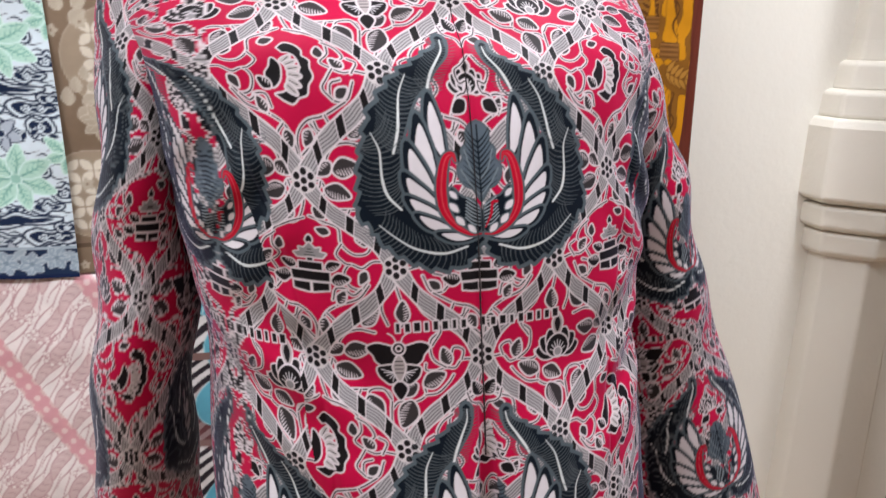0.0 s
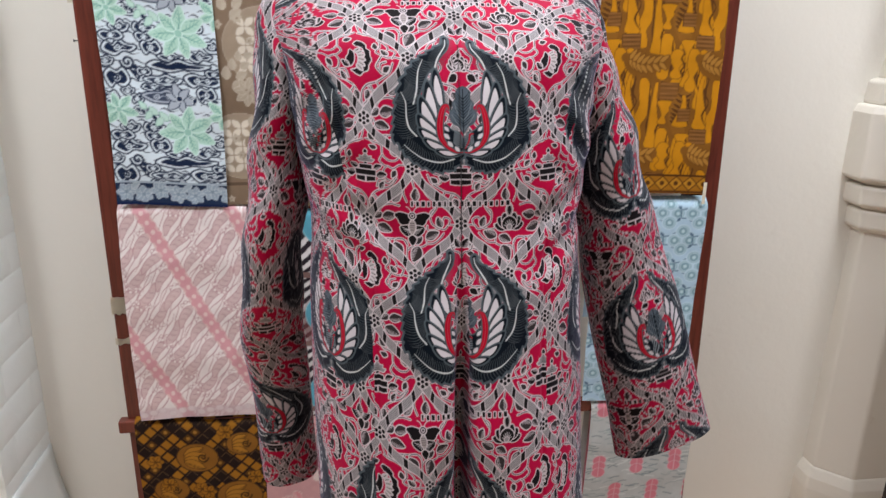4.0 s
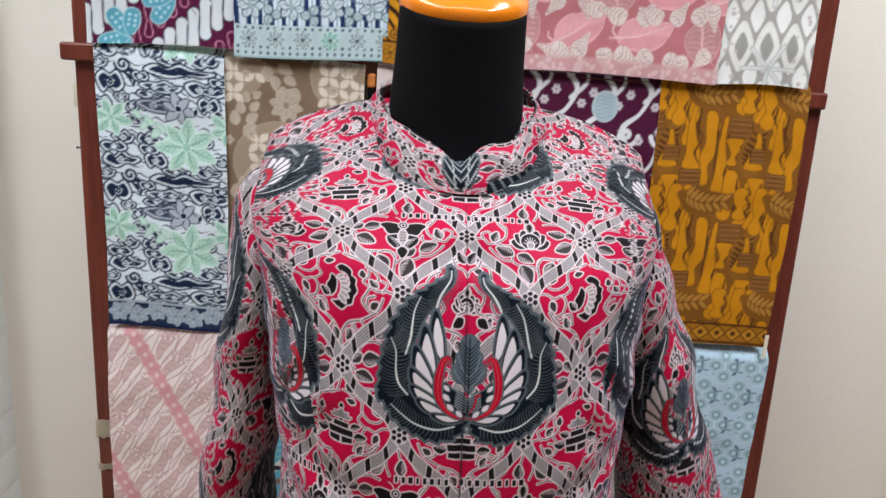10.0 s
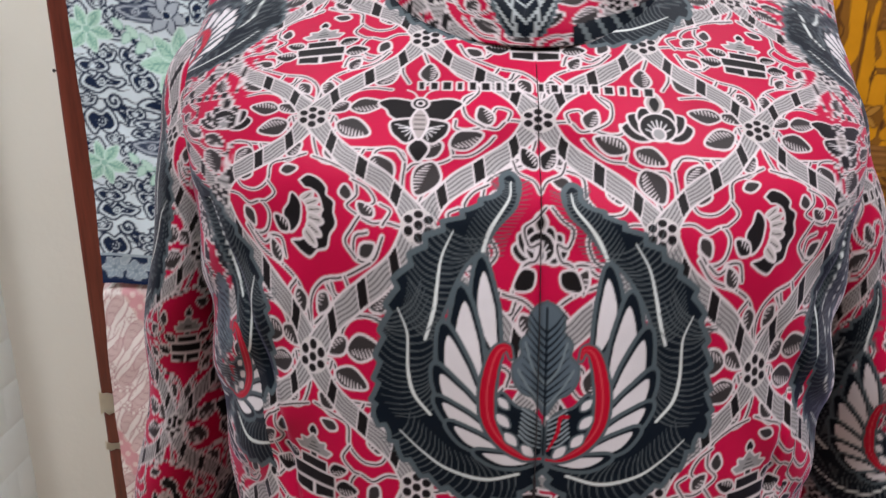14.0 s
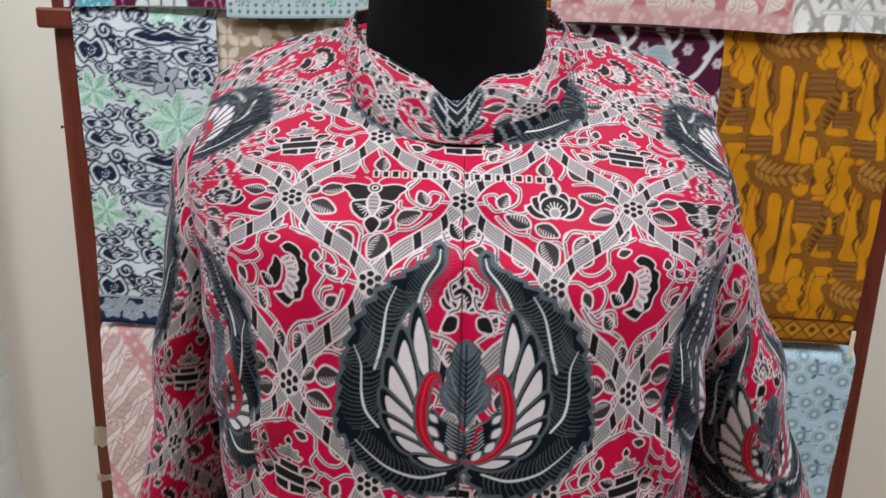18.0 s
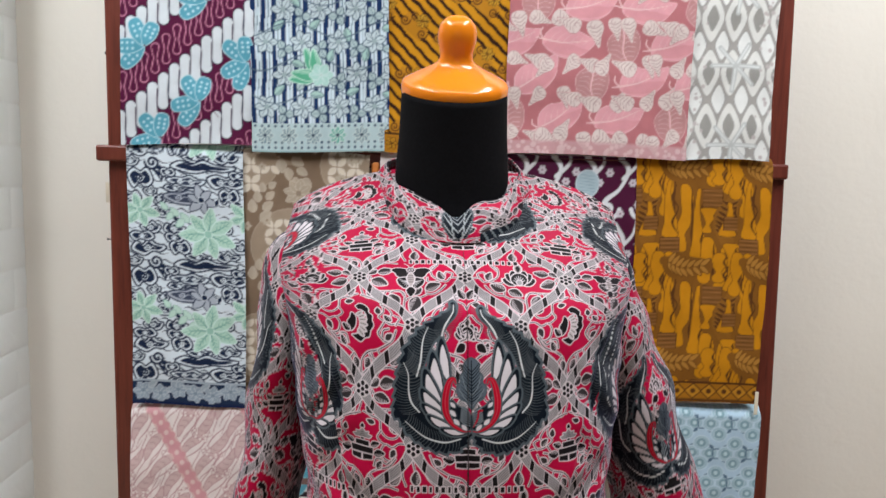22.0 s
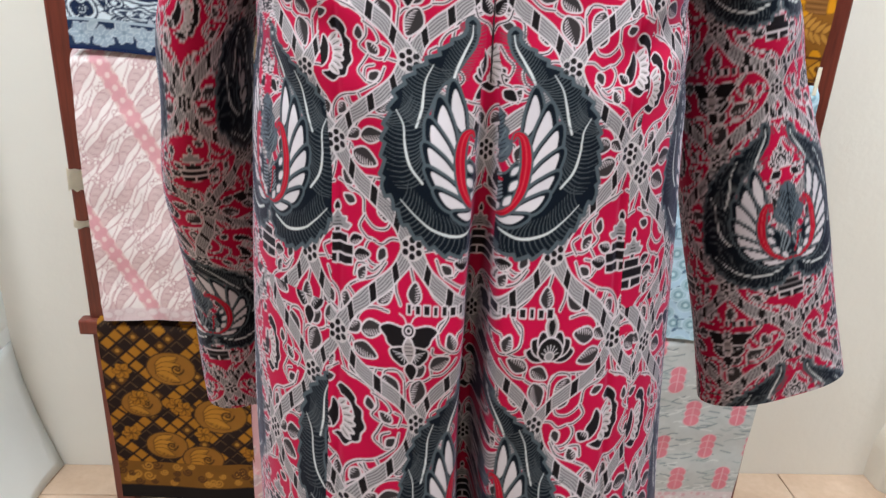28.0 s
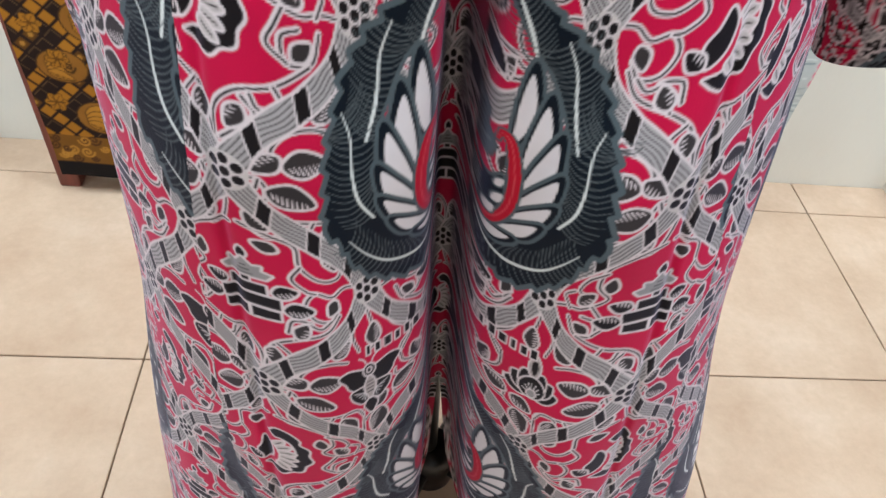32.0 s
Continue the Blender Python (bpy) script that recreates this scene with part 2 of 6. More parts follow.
def curve(pts, n=10, closed=False):
    """A smooth line through a few points."""
    p = np.array(pts, float)
    m = len(p)
    out = []
    for i in range(m if closed else m - 1):
        a, b = p[i], p[(i + 1) % m]
        a0 = p[(i - 1) % m] if closed or i else 2 * a - b
        b1 = p[(i + 2) % m] if closed or i + 2 < m else 2 * b - a
        for t in np.linspace(0, 1, n, endpoint=False):
            out.append(0.5 * ((2 * a) + (b - a0) * t + (2 * a0 - 5 * a + 4 * b - b1) * t * t + (3 * a - a0 - 3 * b + b1) * t ** 3))
    if not closed:
        out.append(p[-1])
    return np.array(out)


def turned(pts, deg, at=(0, 0), scale=1.0, mirror=False):
    p = np.array(pts, float) * scale
    if mirror:
        p = p * (-1, 1)
    c, s = math.cos(radians(deg)), math.sin(radians(deg))
    return np.stack([p[:, 0] * c - p[:, 1] * s, p[:, 0] * s + p[:, 1] * c], 1) + np.array(at)


class Canvas:
    """A dyed sheet, w by h millimetres, d millimetres to the cell; y runs down. tile: it repeats both ways."""

    def __init__(self, w, h, d, ground, tile=False):
        self.nx, self.ny, self.d, self.tile = max(int(round(w / d)), 2), max(int(round(h / d)), 2), d, tile
        self.w, self.h = self.nx * d, self.ny * d
        self.a = np.zeros((self.ny, self.nx, 3), np.float32)
        self.a[:] = ground

    def spots(self, lo, hi, pad):
        lo, hi = np.array(lo) - pad, np.array(hi) + pad
        shifts = [(i * self.w, j * self.h) for i in (-1, 0, 1) for j in (-1, 0, 1)] if self.tile else [(0, 0)]
        for sx, sy in shifts:
            x0, x1 = max(0, int((lo[0] + sx) / self.d)), min(self.nx, int((hi[0] + sx) / self.d) + 2)
            y0, y1 = max(0, int((lo[1] + sy) / self.d)), min(self.ny, int((hi[1] + sy) / self.d) + 2)
            if x1 > x0 and y1 > y0:
                X, Y = np.meshgrid((np.arange(x0, x1) + 0.5) * self.d - sx, (np.arange(y0, y1) + 0.5) * self.d - sy)
                yield (slice(y0, y1), slice(x0, x1)), X, Y

    def lay(self, sl, alpha, colour):
        alpha = np.clip(alpha, 0, 1)[..., None].astype(np.float32)
        self.a[sl] = self.a[sl] * (1 - alpha) + np.array(colour, np.float32) * alpha

    def near(self, pts, X, Y, closed):
        """Distance to a line of points, with the share of the way along it."""
        p = np.asarray(pts, float)
        q = np.roll(p, -1, 0) if closed else p[1:]
        p = p if closed else p[:-1]
        best, along = np.full(X.shape, 1e9), np.zeros(X.shape)
        for k, (a, b) in enumerate(zip(p, q)):
            e = b - a
            l2 = float(e @ e) + 1e-9
            t = np.clip(((X - a[0]) * e[0] + (Y - a[1]) * e[1]) / l2, 0, 1)
            dd = (X - a[0] - t * e[0]) ** 2 + (Y - a[1] - t * e[1]) ** 2
            m = dd < best
            best = np.where(m, dd, best)
            along = np.where(m, (k + t) / len(p), along)
        return np.sqrt(best), along

    def inside(self, pts, X, Y):
        p = np.asarray(pts, float)
        q = np.roll(p, -1, 0)
        odd = np.zeros(X.shape, bool)
        for (ax, ay), (bx, by) in zip(p, q):
            if ay != by:
                odd ^= ((ay > Y) != (by > Y)) & (X < (bx - ax) * (Y - ay) / (by - ay) + ax)
        return odd

    def fill(self, pts, colour, edge=0.0, edge_colour=WHITE, core=None):
        """A filled shape, with an edge laid round it."""
        pts = np.asarray(pts, float)
        for sl, X, Y in self.spots(pts.min(0), pts.max(0), edge + 1):
            dist, _ = self.near(pts, X, Y, True)
            sd = np.where(self.inside(pts, X, Y), -dist, dist)
            if edge:
                self.lay(sl, 0.5 + (edge - sd) / self.d, edge_colour)
            self.lay(sl, 0.5 - sd / self.d, colour)
            if core:
                self.lay(sl, 0.5 - (sd + core[0]) / self.d, core[1])

    def line(self, pts, width, colour, taper=None, dots=0.0):
        pts = np.asarray(pts, float)
        for sl, X, Y in self.spots(pts.min(0), pts.max(0), width + 1):
            dist, s = self.near(pts, X, Y, False)
            r = width / 2
            if taper:
                r = r * np.interp(s, np.linspace(0, 1, len(taper)), taper)
            al = 0.5 + (r - dist) / self.d
            if dots:
                al = al * (np.sin(s * dots * 2 * math.pi) > -0.2)
            self.lay(sl, al, colour)

    def vine(self, pts, width=1.5):
        c = curve(pts, 8)
        self.line(c, width + 1.1, WHITE)
        self.line(c + (0.2, 0.1), 0.75, INK)

    def disc(self, x, y, r, colour, edge=0.0, edge_colour=WHITE, sx=1.0):
        a = np.linspace(0, 2 * math.pi, 20, endpoint=False)
        self.fill(np.stack([x + r * sx * np.cos(a), y + r * np.sin(a)], 1), colour, edge, edge_colour)

    def leaf(self, x, y, deg, length, colour=INK, edge=1.0, edge_colour=WHITE, fat=0.36, hatch=True):
        """A small pointed leaf, its far half hatched with fine pale lines."""
        pts = curve([(0, 0), (length * 0.3, -length * fat * 0.85), (length * 0.62, -length * fat * 0.8), (length, 0), (length * 0.6, length * fat * 0.72), (length * 0.25, length * fat * 0.78)], 5, True)
        self.fill(turned(pts, deg, (x, y)), colour, edge, edge_colour)
        if hatch and length > 7:
            n = int(length / 1.35)
            for k in range(1, n - 1):
                t = k / n
                w = fat * 0.66 * (1 - (2 * t - 0.85) ** 2)
                self.line(turned([(length * t, length * 0.02), (length * (t + 0.07), length * w)], deg, (x, y)), 0.5, edge_colour, (0.5, 1.3))

    def look_up(self, x, y):
        """Colours at places in millimetres."""
        fx, fy = x / self.d - 0.5, y / self.d - 0.5
        if self.tile:
            fx, fy = fx % self.nx, fy % self.ny
        else:
            fx, fy = np.clip(fx, 0, self.nx - 1.001), np.clip(fy, 0, self.ny - 1.001)
        i, j = np.floor(fx).astype(int), np.floor(fy).astype(int)
        u, v = (fx - i)[..., None].astype(np.float32), (fy - j)[..., None].astype(np.float32)
        i, j = i % self.nx, j % self.ny
        i1, j1 = (i + 1) % self.nx, (j + 1) % self.ny
        return (self.a[j, i] * (1 - u) + self.a[j, i1] * u) * (1 - v) + (self.a[j1, i] * (1 - u) + self.a[j1, i1] * u) * v


CW, CH = 44.8, 49.5  # half a diamond of the print


def ribbon(cv, a, b, bend):
    """A winding hatched grey band with slanted dark blocks from flower to flower."""
    a, b = np.array(a, float), np.array(b, float)
    e = b - a
    ln = np.hypot(*e)
    e /= ln
    n = np.array((-e[1], e[0]))
    for sl, X, Y in cv.spots(np.minimum(a, b), np.maximum(a, b), 11):
        s = (X - a[0]) * e[0] + (Y - a[1]) * e[1]
        t = s / ln
        d = (X - a[0]) * n[0] + (Y - a[1]) * n[1] - bend * np.sin(t * 2 * math.pi)
        on = (t > -0.02) & (t < 1.02)
        half = 3.9 + 0.9 * np.cos(t * 4 * math.pi) * np.abs(np.cos(t * math.pi))
        cv.lay(sl, (0.5 + (half + 0.95 - np.abs(d)) / cv.d) * on, WHITE)
        cv.lay(sl, (0.5 + (half + 0.1 - np.abs(d)) / cv.d) * on, (0.345, 0.32, 0.33))
        wave = d + 0.5 * np.sin(s / 5.0) + 0.35 * np.sin(s / 2.3 + a[0])
        hatch = np.clip(np.sin(wave * 2 * math.pi / 1.55) * 1.8 - 0.35, 0, 1) * (np.abs(d) < half)
        cv.lay(sl, hatch * on * 0.8, (0.045, 0.04, 0.042))
        for c in (0.24, 0.5, 0.77):
            g = np.abs(s - c * ln - d * 0.75 * np.sign(bend))
            cv.lay(sl, (0.5 + (2.9 - g) / cv.d) * (np.abs(d) < half + 0.4) * on, WHITE)
            cv.lay(sl, (0.5 + (2.3 - g) / cv.d) * (np.abs(d) < half - 0.1) * on, INK)


def vines_and_leaves(cv, x, y, s, vines, leaves, width):
    """Double-lined white vines and hatched leaves round a motif at (x, y), mirrored where s is -1."""
    for pts in vines:
        cv.vine(np.array(pts, float) * (s, 1) + (x, y), width)
    for px, py, deg, size in leaves:
        cv.leaf(x + s * px, y + py, deg if s > 0 else 180 - deg, size * 0.88, (0.034, 0.028, 0.029), 1.0, WHITE, 0.36, size > 8)


def wide_cell(cv, x, y, s):
    """A diamond of the row with the words: leaves in pairs above and below, long vines at the sides."""
    vines = [[(3, -44), (7.5, -36), (9, -28), (6, -20)], [(1.5, -43), (-1, -34), (-4, -24), (-1, -19)],
             [(-40, 1.5), (-33, 1), (-29, 5), (-24, 4.5), (-17.5, 6), (-13, 5), (-13, 1.5)], [(-24, 4.5), (-17, -1), (-16, -10), (-20, -14)],
             [(-11.5, 13.5), (-12, 19), (-6, 22.5), (2, 22.5), (5.5, 26)], [(13, -16), (21, -17.5), (28, -15.5), (32, -10), (29, -6)],
             [(41, 0), (36, 0), (34, 5), (35.5, 11), (31, 15.5), (22, 16), (10, 16), (6, 20), (6.5, 34), (2, 44)],
             [(6, 21), (10, 15.5), (17, 16.5), (18, 22)], [(36, 0), (37.5, 4), (40.5, 3)], [(1, 43), (-1, 37), (-5, 31)],
             [(-33, 1), (-34, -4), (-29, -6), (-27, -2)], [(-12, 19), (-19, 18), (-25, 13), (-28, 9)], [(22, 16), (24, 22), (20, 28), (16, 30)], [(28, -15.5), (22, -23), (15, -29), (12, -34)], [(-17, -8), (-22, -17), (-13, -26), (-9, -33)]]
    leaves = [(-2, -21, -92, 12.5), (19, -20, -132, 14), (-26, 3, -70, 11), (-11.5, 13.5, 206, 15), (-8, 13, 27, 14),
              (29, -5, 190, 15), (30, -8, 36, 10), (34, 4, 160, 16), (17.5, 19, 112, 17), (-5, 22, 68, 18)]
    vines_and_leaves(cv, x, y, s, vines, leaves, 1.1)


def tall_cell(cv, x, y, s):
    """A diamond of the row between: small looped leaves all round the motif."""
    vines = [[(-0.5, -46), (-7, -38), (-14, -32), (-11, -26.5), (-5, -28), (-1.5, -37), (-0.5, -46)], [(0.5, -46), (3, -38), (9, -32), (12.5, -28), (9, -25.5), (3, -30)],
             [(-2, -29), (-11, -26), (-19, -21), (-21, -12), (-17, -6), (-22, -1.5)], [(1, -30), (9, -26.5), (16, -23), (17, -14), (23, -8), (30, -8.5), (32, -14), (26, -21)],
             [(41, -3), (33, -3.5), (27, 0), (21, -2), (17.5, 3), (20, 9.5), (26, 11), (30, 6)], [(-41, 2), (-33, 0), (-27, 0.5), (-22, -1.5)],
             [(-31, 5), (-27, 13), (-20, 13), (-20, 6), (-25, 4)], [(-26, 14), (-15, 20), (-5, 23), (1, 31), (0.5, 46)],
             [(30, 9), (24, 16), (13, 20), (6, 25), (3, 33), (1, 46)], [(13, 20), (19, 12), (13, 11), (11, 17)], [(-7, 24), (-10, 29), (-5, 34), (-0.5, 38)], [(7, 24), (11, 29), (7, 35), (2, 40)],
             [(-19, -19), (-25, -15), (-28, -9), (-24, -6)], [(-20, 13), (-16, 8), (-19, 3), (-22, -1.5)], [(17, -14), (14, -8), (18, -3), (21, -2)], [(26, 11), (22, 14), (18, 12)], [(-15, 20), (-17, 26), (-11, 27), (-9, 23)], [(-31, 1), (-34, -5), (-30, -8)]]
    leaves = [(-10.5, -28, -75, 9.5), (9, -28.5, -128, 9.5), (-27, -2, -48, 9), (11, -20, 200, 8), (26, -19.5, 62, 9), (29, 2, 118, 8),
              (-22, 12, 216, 8), (14, 19, -62, 8.5), (-6.5, 27, 62, 9), (6, 27, 100, 9), (-17, -9, -84, 8)]
    vines_and_leaves(cv, x, y, s, vines, leaves, 1.1)


def small(cv, x, y, k, draw, kx=1.0):
    """Draw a motif at a share of its size."""
    old = cv.fill, cv.line, cv.disc, cv.leaf
    o = np.array((x, y), float)
    m = np.array((k * kx, k))
    cv.fill = lambda p, c, edge=0.0, edge_colour=WHITE, core=None: old[0]((np.asarray(p, float) - o) * m + o, c, min(edge, 0.9), edge_colour, None if core is None else (core[0] * k, core[1]))
    cv.line = lambda p, w, c, taper=None, dots=0.0: old[1]((np.asarray(p, float) - o) * m + o, max(w * k, 0.42), c, taper, dots)
    draw(cv, x, y)
    del cv.fill, cv.line


def pagoda(cv, x, y):
    o = np.array((x, y))
    cv.disc(x, y, 10, RED, 0, RED, 0.9)
    cv.fill(curve([(0, -19.5), (1.8, -16.5), (0, -14), (-1.8, -16.5)], 4, True) + o, INK, 1)
    cv.fill(np.array([(-7, -5.5), (-9, -8), (-5.5, -9), (-6, -11.5), (-3, -11), (0, -14.5), (3, -11), (6, -11.5), (5.5, -9), (9, -8), (7, -5.5)]) + o, GREY, 1.1)
    for k in range(3):
        cv.line(np.array([(-3 + k, -6.6 - 1.9 * k), (3 - k, -6.6 - 1.9 * k)]) + o, 0.5, INK)
    cv.fill(np.array([(-1.5, -5), (1.5, -5), (1.5, -2), (-1.5, -2)]) + o, INK, 0.8)
    cv.fill(np.array([(-6.5, -2.2), (6.5, -2.2), (6.5, 2), (-6.5, 2)]) + o, INK, 1)
    cv.fill(np.array([(-11, 3), (10.5, 3), (10.5, 8), (-11, 8)]) + o, INK, 1)
    cv.fill(np.array([(-10, 9.2), (-0.8, 9.2), (-0.8, 14), (-10, 13)]) + o, INK, 1)
    cv.fill(np.array([(0.8, 9.2), (10, 9.2), (10, 13), (0.8, 14)]) + o, INK, 1)
    for s in (-1, 1):
        cv.leaf(x + s * 8.5, y + 0.6, -20 if s > 0 else 200, 8.5, INK, 0.9)
        cv.leaf(x + s * 11.5, y + 7.5, -8 if s > 0 else 188, 10, INK, 0.9)


def feather(cv, x, y):
    o = np.array((x, y))
    cv.disc(x, y, 10, RED, 0, RED, 0.9)
    outer = [(-2.5, -16.5), (1, -19.5), (6, -18), (9.5, -14)]
    for k in range(9):
        a = radians(-38 + 17 * k)
        r = 15.2 + (1.5 if k % 2 else 0)
        outer.append((-2 + r * math.cos(a) * 0.95, -1 + r * math.sin(a)))
    inner = [(-8, 11.5), (-2, 10), (5, 5), (8, -3), (6.5, -10), (3, -13), (0, -13.5)]
    cv.fill(np.array(list(curve(outer, 4)) + list(curve(inner, 4))) + o, INK, 1.3)
    cv.fill(curve([(-9, 8), (-4, 4), (-3, -4), (-6.5, -9), (-8.5, -3), (-11.5, 2)], 6, True) + o, INK, 1)
    cv.leaf(x - 10, y + 8, 215, 8, INK, 0.9)
    for k in range(6):
        a = radians(-62 + 24 * k)
        c = (x - 3.2 + 4.4 * math.cos(a), y + 0.5 + 7.5 * math.sin(a))
        cv.fill(turned(curve([(0, -1.5), (3.4, -1.6), (6.6, 0), (3.4, 1.8), (0, 1.5)], 4, True), math.degrees(a) * 0.75, c), (0.45, 0.40, 0.40), 0.8)
        cv.line(turned([(0.5, 0), (5, 0)], math.degrees(a) * 0.75, c), 0.5, INK)


def butterfly(cv, x, y):
    o = np.array((x, y))
    cv.disc(x, y, 10, RED, 0, RED, 0.9)
    for s in (-1, 1):
        cv.fill(curve([(0, -9), (5, -10.5), (12.5, -12), (18, -9.5), (14.5, -5), (12.5, -1), (6, 2.5), (0, 0)], 5, True) * (s, 1) + o, INK, 1.1)
        cv.fill(curve([(0, 1), (6, 1), (12, 2.5), (11.5, 7), (9, 10), (5, 12.5), (0, 8)], 5, True) * (s, 1) + o, INK, 1.1)
        for k in range(5):
            cv.line(np.array([(2.5, 5.5), (4 + 1.6 * k, 11 - 1.9 * k)]) * (s, 1) + o, 0.4, PALE)
        cv.line(curve([(1, -12), (3, -16), (6, -18)], 5) * (s, 1) + o, 0.8, WHITE)
    cv.fill(curve([(0, 11), (4, 15), (2, 20), (0, 22), (-2, 20), (-4, 15)], 5, True) + o, INK, 1)
    cv.fill(curve([(0, -5), (3, 0), (3, 4), (0, 10.5), (-3, 4), (-3, 0)], 5, True) + o, (0.35, 0.3, 0.3), 0.9)
    for k in range(4):
        cv.line(np.array([(-2.2, -1.5 + 2.4 * k), (2.2, -1.5 + 2.4 * k)]) + o, 0.6, INK)
    cv.disc(x, y - 9, 3.3, INK, 0.9)
    cv.disc(x, y - 9, 1.2, INK, 0.8)


def lotus(cv, x, y):
    o = np.array((x, y))
    cv.disc(x, y, 10, RED, 0, RED, 0.9)
    for deg in (-78, 78, -50, 50, -22, 22):
        cv.fill(turned(curve([(0, 0), (-4.6, -6), (-4.4, -12), (0, -16.5), (4.4, -12), (4.6, -6)], 5, True), deg, (x, y + 7)), INK, 1.1)
    cv.fill(curve([(0, -19), (3.6, -13), (2.4, -7), (0, -5), (-2.4, -7), (-3.6, -13)], 5, True) + o, (0.35, 0.3, 0.3), 1.0, core=(1.4, INK))
    cv.fill(curve([(0, -5), (6, -2), (8, 4), (4, 9), (-4, 9), (-8, 4), (-6, -2)], 5, True) + o, INK, 1.0)
    for k in range(7):
        a = radians(200 + 23 * k)
        cv.line(np.array([(0, 7), (6 * math.cos(a), 7 + 8 * math.sin(a))]) + o, 0.55, PALE)
    cv.disc(x, y + 6.5, 2.6, GREY, 0.8)


def bars_of_writing(cv, x, y, span, count, rise):
    """A word in the print, shown as a row of short dark bars with pale rims along an arc."""
    step = span / count
    for rim in (True, False):
        for k in range(count):
            u = (k + 0.5) / count - 0.5
            cx, cy = x + u * span, y - rise * (1 - (2 * u) ** 2)
            slope = math.degrees(math.atan2(8 * rise * u, span))
            w = step * (0.25 + 0.06 * ((k * 7) % 3 - 1))
            t = 2.3 - 0.3 * (k % 2)
            bar = turned([(-w, -t), (w, -t), (w, 2.3), (-w, 2.3)], slope, (cx, cy))
            if rim:
                cv.fill(bar, WHITE, 0.8, WHITE)
            else:
                cv.fill(bar, INK)


